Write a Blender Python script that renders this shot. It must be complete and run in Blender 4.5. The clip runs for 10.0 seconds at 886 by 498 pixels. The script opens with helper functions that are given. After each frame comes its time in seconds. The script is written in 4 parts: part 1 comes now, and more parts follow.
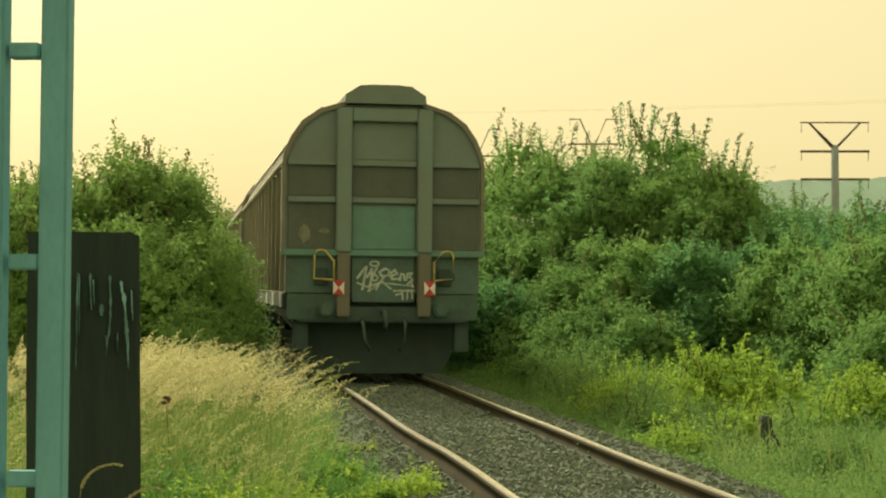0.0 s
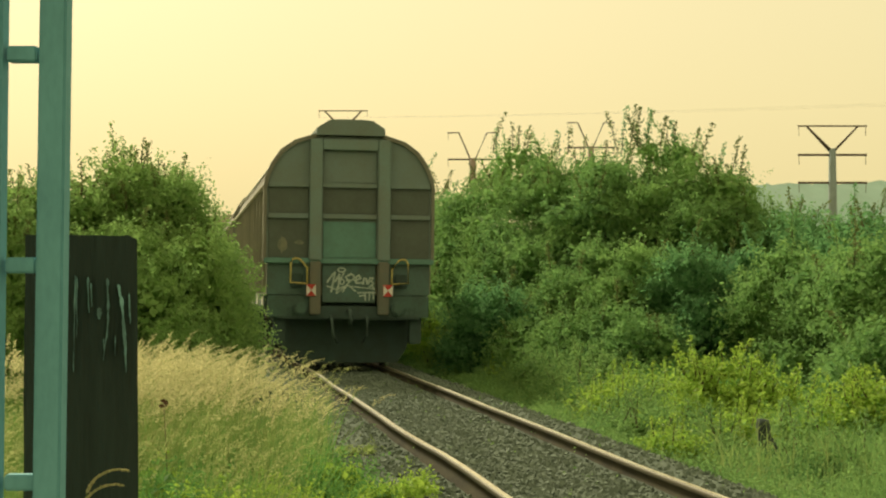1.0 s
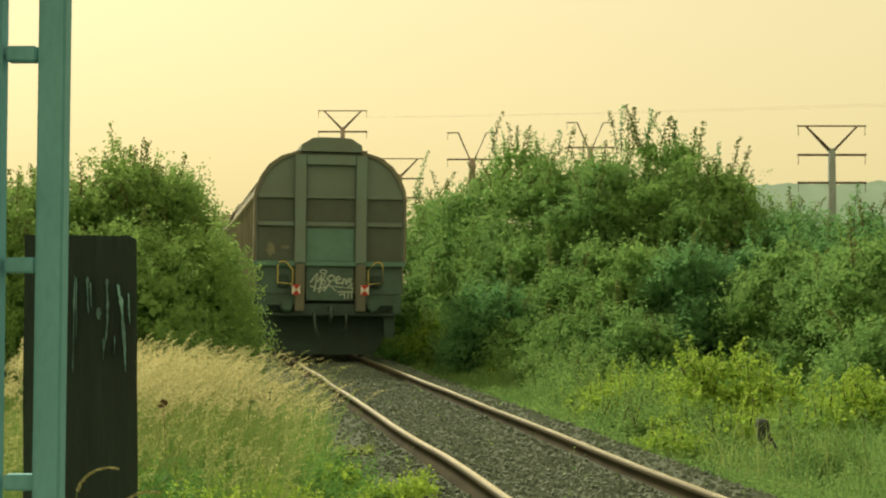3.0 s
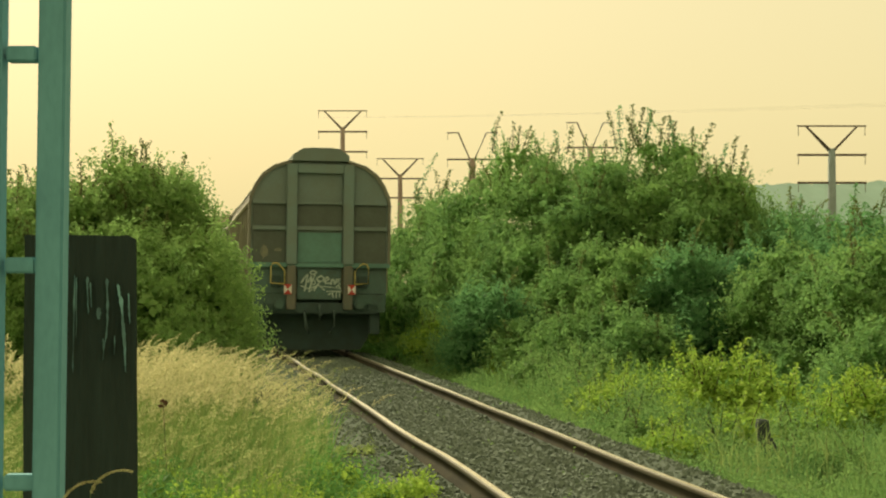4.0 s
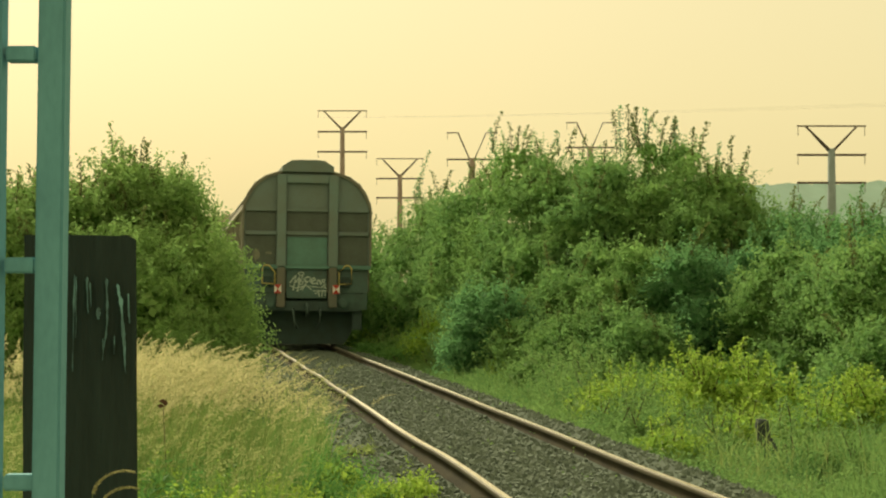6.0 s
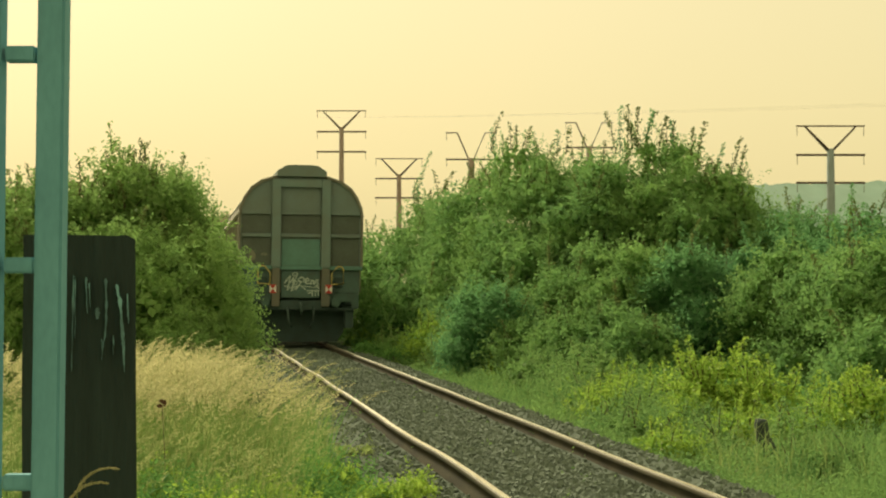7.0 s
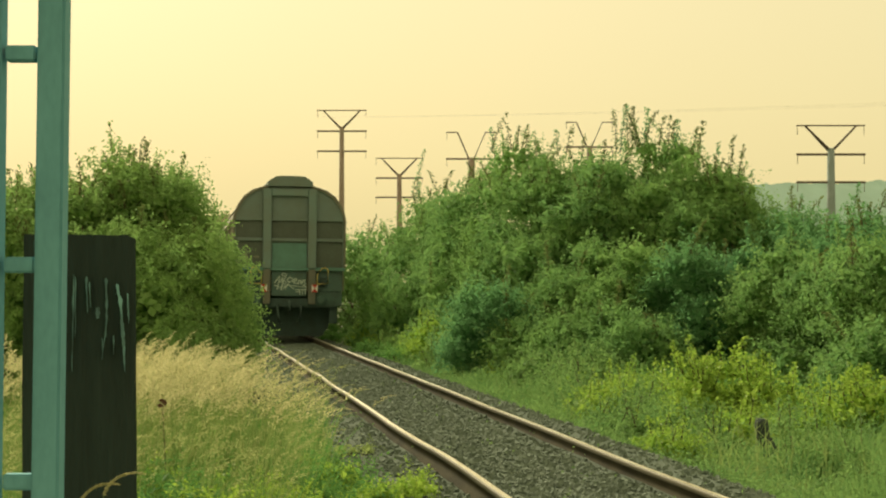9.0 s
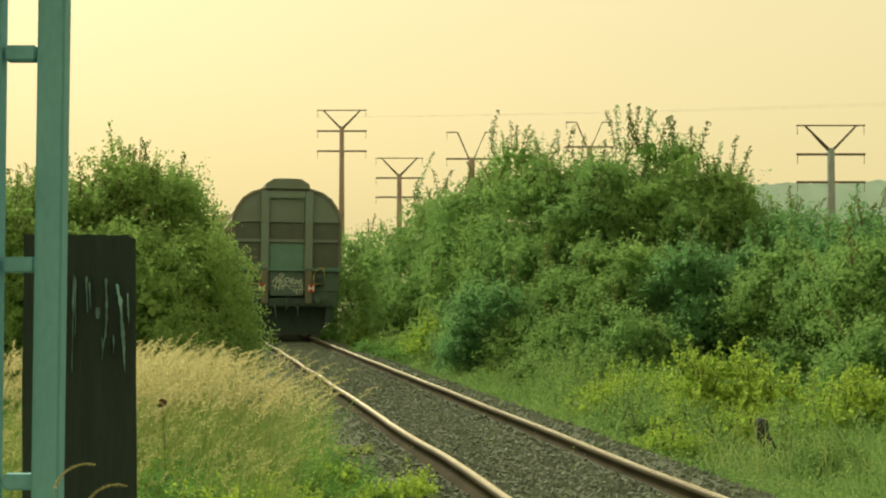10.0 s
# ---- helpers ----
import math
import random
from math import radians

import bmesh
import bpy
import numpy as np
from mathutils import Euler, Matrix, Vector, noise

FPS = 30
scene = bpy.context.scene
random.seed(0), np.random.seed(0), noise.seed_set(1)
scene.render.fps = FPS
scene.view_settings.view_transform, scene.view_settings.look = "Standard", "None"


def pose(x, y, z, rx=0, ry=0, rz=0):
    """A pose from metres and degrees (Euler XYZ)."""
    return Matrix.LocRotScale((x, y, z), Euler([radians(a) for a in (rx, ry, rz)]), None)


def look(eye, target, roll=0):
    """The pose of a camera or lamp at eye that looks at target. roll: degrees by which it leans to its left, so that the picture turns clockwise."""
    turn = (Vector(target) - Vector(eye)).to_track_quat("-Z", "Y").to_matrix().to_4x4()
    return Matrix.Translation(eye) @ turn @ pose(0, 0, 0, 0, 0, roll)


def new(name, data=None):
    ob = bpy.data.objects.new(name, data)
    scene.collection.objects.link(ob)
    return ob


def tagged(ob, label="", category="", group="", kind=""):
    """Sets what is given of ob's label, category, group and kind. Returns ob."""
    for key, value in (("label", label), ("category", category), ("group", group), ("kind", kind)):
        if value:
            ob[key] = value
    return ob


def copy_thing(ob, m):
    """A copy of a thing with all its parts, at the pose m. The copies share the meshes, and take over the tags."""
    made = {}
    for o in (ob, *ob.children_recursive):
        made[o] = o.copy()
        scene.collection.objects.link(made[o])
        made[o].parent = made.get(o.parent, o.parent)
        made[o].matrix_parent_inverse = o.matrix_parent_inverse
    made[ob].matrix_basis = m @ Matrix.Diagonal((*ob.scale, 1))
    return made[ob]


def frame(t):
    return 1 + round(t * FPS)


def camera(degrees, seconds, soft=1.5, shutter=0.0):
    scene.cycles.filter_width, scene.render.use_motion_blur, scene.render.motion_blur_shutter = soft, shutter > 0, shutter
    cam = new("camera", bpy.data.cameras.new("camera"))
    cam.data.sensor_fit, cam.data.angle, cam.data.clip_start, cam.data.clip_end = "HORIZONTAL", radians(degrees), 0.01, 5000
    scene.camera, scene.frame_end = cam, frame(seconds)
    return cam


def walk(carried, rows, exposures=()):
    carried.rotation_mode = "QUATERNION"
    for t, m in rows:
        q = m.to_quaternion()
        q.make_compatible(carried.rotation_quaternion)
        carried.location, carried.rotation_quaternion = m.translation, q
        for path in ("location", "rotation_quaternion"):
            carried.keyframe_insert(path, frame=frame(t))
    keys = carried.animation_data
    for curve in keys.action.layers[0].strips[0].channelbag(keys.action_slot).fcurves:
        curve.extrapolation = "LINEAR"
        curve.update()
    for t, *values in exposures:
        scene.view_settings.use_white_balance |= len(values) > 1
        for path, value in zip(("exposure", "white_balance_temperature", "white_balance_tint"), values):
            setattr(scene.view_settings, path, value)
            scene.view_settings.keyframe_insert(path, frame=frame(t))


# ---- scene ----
# The camera stands beside a single railway track. z = 0 is the top of the rails.
cam = camera(31.28, 10.0, soft=2.1)
EYE = 1.48
FOCAL = 2800.0
# small shake of the held camera: seconds, sideways and upright drift in thousandths of the focal length
SHAKE = [(0.0, 5, -6), (0.5, 4, -5), (0.7, 4, -4.5), (0.8, 1.5, -0.5), (1.0, 1, 0), (1.5, 0.5, 0), (2.0, 0, 0),
         (2.5, 0, 0), (4.0, 0, 0), (5.0, 0, 0), (5.5, 0, 0), (7.0, -2, 0), (7.5, -1.5, 0), (8.5, -1.5, -0.5), (9.5, -1.5, -1), (10.0, -1.5, -1)]
walk(cam, [(t, pose(0, 0, EYE, 90 + math.degrees((64 + dy) / FOCAL), 0, math.degrees(dx / FOCAL))) for t, dx, dy in SHAKE],
     exposures=[(0.0, 0.1), (0.7, 0.1), (0.9, 0.02), (2.0, 0.0), (10.0, 0.0)])

# ---- light ----
SUN_AZ, SUN_EL = -27.0, 35.0      # degrees from straight ahead (minus: left), degrees above the horizon
world = bpy.data.worlds.new("world")
scene.world = world
world.use_nodes = True
wn, wl = world.node_tree.nodes, world.node_tree.links
bg = wn["Background"]
sky = wn.new("ShaderNodeTexSky")
sky.sky_type, sky.sun_disc = "NISHITA", False
sky.sun_elevation, sky.sun_rotation = radians(SUN_EL), radians(SUN_AZ)
sky.dust_density, sky.air_density, sky.ozone_density = 6.0, 1.6, 0.6
haze = wn.new("ShaderNodeMix")
haze.data_type = "RGBA"
haze.inputs["Factor"].default_value = 0.75
haze.inputs["B"].default_value = (10.6, 9.0, 4.35, 1)   # evening haze that fills the whole sky
wl.new(sky.outputs["Color"], haze.inputs["A"])
wl.new(haze.outputs["Result"], bg.inputs["Color"])
bg.inputs["Strength"].default_value = 0.096
sun = new("sun", bpy.data.lights.new("sun", "SUN"))
sun.data.energy, sun.data.angle, sun.data.color = 4.0, radians(7.0), (1.0, 0.91, 0.62)
az, el = radians(SUN_AZ), radians(SUN_EL)
to_sun = Vector((math.sin(az) * math.cos(el), math.cos(az) * math.cos(el), math.sin(el)))
sun.matrix_world = look(to_sun * 50, (0, 0, 0))


# ---- materials ----
def mat(name, colour, rough=0.7, metal=0.0, other=None, scale=3.0, fine=40.0, amount=0.5, bump=0.3, stretch=(1, 1, 1), shine=0.5):
    """Two scales of variation between two colours, with fine relief."""
    m = bpy.data.materials.new(name)
    m.use_nodes = True
    n, l = m.node_tree.nodes, m.node_tree.links
    b = n["Principled BSDF"]
    b.inputs["Roughness"].default_value, b.inputs["Metallic"].default_value = rough, metal
    b.inputs["Specular IOR Level"].default_value = shine
    co, mp = n.new("ShaderNodeTexCoord"), n.new("ShaderNodeMapping")
    mp.inputs["Scale"].default_value = stretch
    l.new(co.outputs["Object"], mp.inputs["Vector"])
    big, small = n.new("ShaderNodeTexNoise"), n.new("ShaderNodeTexNoise")
    for t, s, d in ((big, scale, 6.0), (small, fine, 3.0)):
        t.inputs["Scale"].default_value, t.inputs["Detail"].default_value = s, d
        l.new(mp.outputs["Vector"], t.inputs["Vector"])
    ramp = n.new("ShaderNodeValToRGB")
    other = other or tuple(c * 0.55 for c in colour)
    ramp.color_ramp.elements[0].position, ramp.color_ramp.elements[1].position = 0.5 - 0.3 * amount, 0.5 + 0.3 * amount
    ramp.color_ramp.elements[0].color, ramp.color_ramp.elements[1].color = (*other, 1), (*colour, 1)
    mix = n.new("ShaderNodeMath")
    mix.operation = "MULTIPLY_ADD"
    mix.inputs[1].default_value = 0.35
    sub = n.new("ShaderNodeMath")
    sub.operation = "MULTIPLY_ADD"
    sub.inputs[1].default_value, sub.inputs[2].default_value = 0.75, -0.05
    l.new(big.outputs["Fac"], sub.inputs[0])
    l.new(small.outputs["Fac"], mix.inputs[0])
    l.new(sub.outputs[0], mix.inputs[2])
    l.new(mix.outputs[0], ramp.inputs["Fac"])
    l.new(ramp.outputs["Color"], b.inputs["Base Color"])
    if bump:
        bp = n.new("ShaderNodeBump")
        bp.inputs["Strength"].default_value, bp.inputs["Distance"].default_value = bump, 0.02
        l.new(small.outputs["Fac"], bp.inputs["Height"])
        l.new(bp.outputs["Normal"], b.inputs["Normal"])
    return m


def leaf_mat(name, dark, light, through_light=0.4, rough=0.5):
    """Leaves that let light through; the colour varies leaf by leaf and bush by bush."""
    m = bpy.data.materials.new(name)
    m.use_nodes = True
    n, l = m.node_tree.nodes, m.node_tree.links
    b, out = n["Principled BSDF"], n["Material Output"]
    b.inputs["Roughness"].default_value = rough
    b.inputs["Specular IOR Level"].default_value = 0.3
    geo, co, big = n.new("ShaderNodeNewGeometry"), n.new("ShaderNodeTexCoord"), n.new("ShaderNodeTexNoise")
    big.inputs["Scale"].default_value, big.inputs["Detail"].default_value = 1.3, 3.0
    l.new(co.outputs["Object"], big.inputs["Vector"])
    add = n.new("ShaderNodeMath")
    add.operation = "MULTIPLY_ADD"
    add.inputs[1].default_value = 0.55
    l.new(geo.outputs["Random Per Island"], add.inputs[0])
    half = n.new("ShaderNodeMath")
    half.operation = "MULTIPLY_ADD"
    half.inputs[1].default_value, half.inputs[2].default_value = 1.1, -0.40
    info, whole = n.new("ShaderNodeObjectInfo"), n.new("ShaderNodeMath")
    whole.operation = "MULTIPLY_ADD"
    whole.inputs[1].default_value = 0.30
    l.new(info.outputs["Random"], whole.inputs[0])
    l.new(big.outputs["Fac"], half.inputs[0])
    l.new(half.outputs[0], whole.inputs[2])
    l.new(whole.outputs[0], add.inputs[2])
    ramp = n.new("ShaderNodeValToRGB")
    ramp.color_ramp.elements[0].color, ramp.color_ramp.elements[1].color = (*dark, 1), (*light, 1)
    l.new(add.outputs[0], ramp.inputs["Fac"])
    l.new(ramp.outputs["Color"], b.inputs["Base Color"])
    tr, mx = n.new("ShaderNodeBsdfTranslucent"), n.new("ShaderNodeMixShader")
    l.new(ramp.outputs["Color"], tr.inputs["Color"])
    mx.inputs["Fac"].default_value = through_light
    l.new(b.outputs["BSDF"], mx.inputs[1])
    l.new(tr.outputs["BSDF"], mx.inputs[2])
    l.new(mx.outputs["Shader"], out.inputs["Surface"])
    return m


M_LEAF = leaf_mat("hedge_leaves", (0.158, 0.32, 0.118), (0.262, 0.435, 0.13), 0.56, 0.75)
# hedge leaves made brighter and yellower: sunlight on the near shrubs in the colour
M_LEAF_SUNNY_OLIVE = leaf_mat("sunny_olive_leaves", (0.188, 0.338, 0.112), (0.295, 0.455, 0.138), 0.56, 0.75)
M_LEAF_BRIGHT = leaf_mat("young_leaves", (0.17, 0.33, 0.05), (0.46, 0.62, 0.11), 0.55)
# darker copy of the hedge leaves: shade of hollows put into the colour
M_LEAF_SHADED = leaf_mat("shaded_green_leaves", (0.11, 0.265, 0.115), (0.178, 0.365, 0.14), 0.65, 0.75)
# dark brown-green shoot leaves: backlight against the sky put into the colour
M_LEAF_BACKLIT = leaf_mat("backlit_shoot_leaves", (0.10, 0.13, 0.045), (0.20, 0.26, 0.085), 0.5, 0.75)
M_WEED = leaf_mat("weed_leaves", (0.10, 0.225, 0.072), (0.28, 0.44, 0.14), 0.55, 0.7)
M_GRASS = leaf_mat("grass_blades", (0.085, 0.215, 0.058), (0.20, 0.40, 0.105), 0.55, 0.65)
M_STRAW = leaf_mat("dry_grass", (0.16, 0.26, 0.075), (0.35, 0.43, 0.15), 0.5, 0.75)
M_PLUME = leaf_mat("seed_plumes", (0.30, 0.32, 0.15), (0.72, 0.67, 0.38), 0.55, 0.8)
M_HEAD = leaf_mat("olive_grass_heads", (0.24, 0.30, 0.11), (0.50, 0.52, 0.24), 0.55, 0.8)
M_TWIG = mat("bark", (0.12, 0.09, 0.06), 0.9, fine=60)
M_GROUND = mat("soil", (0.09, 0.13, 0.04), 0.95, other=(0.075, 0.08, 0.04), scale=0.6, fine=12, bump=0.6)
M_BALLAST = mat("ballast_bed", (0.12, 0.152, 0.12), 0.95, other=(0.08, 0.10, 0.08), scale=1.2, fine=25, bump=0.8, shine=0.1)
M_RAIL_SIDE = mat("rusty_rail", (0.075, 0.068, 0.044), 0.95, 0.0, other=(0.042, 0.04, 0.03), scale=2, fine=50, shine=0.08)
M_RAIL_TOP = mat("polished_rail_head", (0.93, 0.91, 0.80), 0.32, 1.0, other=(0.60, 0.54, 0.38), scale=1.5, fine=30, bump=0.05, stretch=(1, 0.1, 1))
M_RAIL_WORN = mat("worn_rail_head_side", (0.14, 0.125, 0.08), 0.65, 0.3, other=(0.085, 0.077, 0.052), scale=2, fine=40, bump=0.1, stretch=(1, 0.15, 1))
M_GREEN = mat("faded_green_paint", (0.162, 0.228, 0.212), 0.65, other=(0.152, 0.188, 0.16), scale=1.6, fine=22, bump=0.1)
M_GREEN_CLEAN = mat("repainted_green_panel", (0.12, 0.27, 0.225), 0.6, other=(0.10, 0.21, 0.175), scale=2.5, fine=22, bump=0.08)
M_GREEN_DARK = mat("dark_green_paint", (0.085, 0.165, 0.145), 0.65, other=(0.07, 0.11, 0.092), scale=2.5, fine=22, bump=0.1)
M_GRIMY = mat("grimy_green_paint", (0.08, 0.145, 0.122), 0.7, other=(0.065, 0.095, 0.082), scale=2.5, fine=22, bump=0.1, shine=0.25)
M_POST_BROWN = mat("rusty_green_post", (0.16, 0.248, 0.228), 0.65, other=(0.165, 0.20, 0.17), scale=1.5, fine=22, bump=0.15)
M_SIDE = mat("dusty_wagon_side", (0.27, 0.265, 0.185), 0.75, other=(0.185, 0.185, 0.13), scale=1.2, fine=18, bump=0.1, stretch=(1, 1, 0.3))
M_ROOF = mat("dusty_wagon_roof", (0.19, 0.20, 0.15), 0.6, other=(0.14, 0.13, 0.095), scale=1.5, fine=20, bump=0.1)
M_METAL = mat("bright_metal_edge", (0.62, 0.58, 0.5), 0.35, 0.8, scale=4, fine=30, bump=0.1)
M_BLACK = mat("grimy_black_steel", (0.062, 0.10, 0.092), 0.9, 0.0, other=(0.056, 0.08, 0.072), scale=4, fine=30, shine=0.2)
M_YELLOW = mat("yellow_paint", (0.52, 0.44, 0.13), 0.6, scale=8, fine=40, other=(0.36, 0.30, 0.10), bump=0.05)
M_WHITE = mat("white_plate", (0.78, 0.76, 0.72), 0.5, scale=8, fine=40, other=(0.6, 0.58, 0.52), bump=0.0)
M_RED = mat("red_plate", (0.55, 0.045, 0.03), 0.5, scale=8, fine=40, other=(0.4, 0.04, 0.03), bump=0.0)
M_SPRAY = mat("pale_spray_paint", (0.50, 0.58, 0.50), 0.7, scale=10, fine=50, other=(0.3, 0.38, 0.32), bump=0.0)
M_GALV = mat("weathered_grey_paint", (0.17, 0.41, 0.47), 0.8, 0.0, other=(0.13, 0.32, 0.37), scale=6, fine=70, bump=0.15, stretch=(1, 1, 0.4), shine=0.15)
M_TAR = mat("creosoted_timber", (0.038, 0.056, 0.048), 0.85, other=(0.026, 0.038, 0.032), scale=8, fine=60, bump=0.7, stretch=(1, 1, 0.12), shine=0.2)
M_DRIP = mat("pale_drips", (0.22, 0.42, 0.40), 0.8, other=(0.03, 0.05, 0.045), scale=26, fine=80, amount=0.45, bump=0.1, stretch=(1, 1, 0.3))
M_CONCRETE = mat("pylon_concrete", (0.33, 0.27, 0.22), 0.8, other=(0.25, 0.19, 0.15), scale=1.0, fine=9, bump=0.1)
M_GREY = mat("grey_pylon_concrete", (0.26, 0.32, 0.32), 0.85, other=(0.20, 0.25, 0.24), scale=1.0, fine=9, bump=0.1)
M_STEEL = mat("pylon_steel", (0.20, 0.16, 0.13), 0.6, 0.5, scale=2, fine=12, bump=0.0)
# pale bluish green: the distance haze is put into the hill's colour
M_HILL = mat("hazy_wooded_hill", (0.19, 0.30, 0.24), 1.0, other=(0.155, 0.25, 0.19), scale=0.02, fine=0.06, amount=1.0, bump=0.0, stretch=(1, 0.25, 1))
M_STUMP = mat("grey_rotten_wood", (0.05, 0.072, 0.06), 0.95, scale=8, fine=50, bump=0.6)
M_TILE = mat("brown_roof_tiles", (0.22, 0.15, 0.09), 0.9, other=(0.15, 0.10, 0.06), scale=1, fine=10, bump=0.3)
M_PLASTER = mat("ochre_plaster", (0.42, 0.36, 0.26), 0.9, scale=1, fine=12, bump=0.2)


# ---- mesh helpers ----
def part(name, bm, material, parent=None, label=""):
    """Links a bmesh as one mesh object, under its thing where one is given."""
    me = bpy.data.meshes.new(name)
    bmesh.ops.recalc_face_normals(bm, faces=bm.faces)
    bm.to_mesh(me)
    bm.free()
    for m in (material if isinstance(material, (list, tuple)) else [material]):
        me.materials.append(m)
    ob = new(name, me)
    ob.parent = parent
    return tagged(ob, label)


def box(bm, x0, x1, y0, y1, z0, z1, bevel=0.0, m=None, index=0):
    b = bmesh.new()
    bmesh.ops.create_cube(b, size=1)
    for v in b.verts:
        v.co = Vector(((x0 + x1) / 2 + v.co.x * (x1 - x0), (y0 + y1) / 2 + v.co.y * (y1 - y0), (z0 + z1) / 2 + v.co.z * (z1 - z0)))
    if bevel:
        bmesh.ops.bevel(b, geom=b.edges[:], offset=bevel, segments=2, affect="EDGES")
    join(bm, b, m, index)
    return bm


def join(bm, b, m=None, index=0):
    m = m or Matrix()
    made = [bm.verts.new(m @ v.co) for v in b.verts]
    b.verts.index_update()
    for f in b.faces:
        g = bm.faces.new([made[v.index] for v in f.verts])
        g.material_index, g.smooth = index or f.material_index, f.smooth
    b.free()


def tube(bm, points, r, sides=8, r_end=None, index=0):
    """A round bar along points."""
    pts = [Vector(p) for p in points]
    rings = []
    for i, p in enumerate(pts):
        d = (pts[min(i + 1, len(pts) - 1)] - pts[max(i - 1, 0)]).normalized()
        a = d.cross(Vector((0, 0, 1)) if abs(d.z) < 0.9 else Vector((1, 0, 0))).normalized()
        c = d.cross(a)
        q = r if r_end is None else r + (r_end - r) * i / (len(pts) - 1)
        rings.append([bm.verts.new(p + (a * math.cos(k * math.tau / sides) + c * math.sin(k * math.tau / sides)) * q) for k in range(sides)])
    for a, b in zip(rings, rings[1:]):
        for k in range(sides):
            f = bm.faces.new((a[k], a[(k + 1) % sides], b[(k + 1) % sides], b[k]))
            f.smooth, f.material_index = True, index
    bm.faces.new(rings[0][::-1]).material_index = index
    bm.faces.new(rings[-1]).material_index = index
    return bm


def prism(bm, outline, y0, y1, index=0):
    """An outline of (x, z) points carried from y0 to y1."""
    a = [bm.verts.new((x, y0, z)) for x, z in outline]
    b = [bm.verts.new((x, y1, z)) for x, z in outline]
    n = len(outline)
    for k in range(n):
        bm.faces.new((a[k], a[(k + 1) % n], b[(k + 1) % n], b[k])).material_index = index
    bm.faces.new(a).material_index = index
    bm.faces.new(b[::-1]).material_index = index
    return bm


def empty(name, m=None):
    ob = new(name)
    ob.empty_display_size = 0.2
    if m is not None:
        ob.matrix_world = m
    return ob


class Cloud:
    """Gathers many small faces, each with a material number."""

    def __init__(self):
        self.v, self.f, self.i, self.n = [], [], [], 0

    def add(self, verts, faces, index=0):
        verts, faces = np.asarray(verts, float).reshape(-1, 3), np.asarray(faces, int)
        self.v.append(verts)
        self.f.extend((faces + self.n).tolist())
        self.i.extend([index] * len(faces))
        self.n += len(verts)

    def leaves(self, centre, normal, size, rng, index=0, slim=0.55):
        """One folded, pointed leaf at each centre."""
        n = len(centre)
        if not n:
            return
        normal = normal / (np.linalg.norm(normal, axis=1, keepdims=True) + 1e-9)
        a = np.cross(normal, rng.normal(size=(n, 3)))
        a /= np.linalg.norm(a, axis=1, keepdims=True) + 1e-9
        b = np.cross(normal, a)
        s = np.broadcast_to(np.asarray(size, float), (n,))[:, None]
        fold = normal * s * 0.18
        v = np.stack([centre - a * s * 0.5, centre + b * s * slim * 0.5 + fold, centre + a * s * 0.5, centre - b * s * slim * 0.5 + fold], 1)
        self.add(v, np.arange(n * 4).reshape(n, 4), index)

    def ribbons(self, root, tip, sag, width, segs=4, index=0):
        """Blades from root to tip, bent by sag and tapering to a point."""
        n = len(root)
        side = np.cross(tip - root, np.array([0.3, 0.9, 0.2]))
        side /= np.linalg.norm(side, axis=1, keepdims=True) + 1e-9
        w = np.broadcast_to(np.asarray(width, float), (n,))[:, None]
        rows = []
        for k in range(segs + 1):
            u = k / segs
            c = root + (tip - root) * u + sag * (u * u - u)
            rows += [c - side * w * (1 - u * 0.9) * 0.5, c + side * w * (1 - u * 0.9) * 0.5]
        v = np.stack(rows, 1)
        m = 2 * segs + 2
        base = np.arange(n)[:, None] * m
        q = np.concatenate([base + np.array([2 * k, 2 * k + 1, 2 * k + 3, 2 * k + 2]) for k in range(segs)], 0)
        self.add(v, q, index)

    def made(self, name, materials, parent=None, label=""):
        me = bpy.data.meshes.new(name)
        me.from_pydata(np.concatenate(self.v), [], self.f)
        for m in materials:
            me.materials.append(m)
        me.polygons.foreach_set("material_index", self.i)
        me.update()
        ob = new(name, me)
        ob.parent = parent
        return tagged(ob, label)


# ---- the track's line and the ground ----
TRACK_X, TRACK_SLOPE = 3.065, -0.1675
TURN = math.degrees(math.atan(-TRACK_SLOPE))
COS = math.cos(radians(TURN))
CANT = 0.6          # degrees by which the track leans to the right


def on_track(y, u=0.0, z=0.0):
    """A point u metres to the side of the track's axis, at distance y ahead."""
    return Vector((TRACK_X + TRACK_SLOPE * y + u / COS, y, z))


def aside(x, y):
    return (x - TRACK_X - TRACK_SLOPE * y) * COS


def ground_z(x, y):
    u = aside(x, y)
    s = abs(u)
    z = -0.15 if s < 1.35 else -0.15 - 0.28 * min(1.0, (s - 1.35) / 1.0)
    z += 0.03 * noise.noise(Vector((x * 0.9, y * 0.9, 0))) * (1.0 if s > 1.2 else 0.4)
    if s > 2.5:
        z += 0.10 * noise.noise(Vector((x * 0.25, y * 0.25, 3))) * min(1.0, (s - 2.5) / 2)
    return z


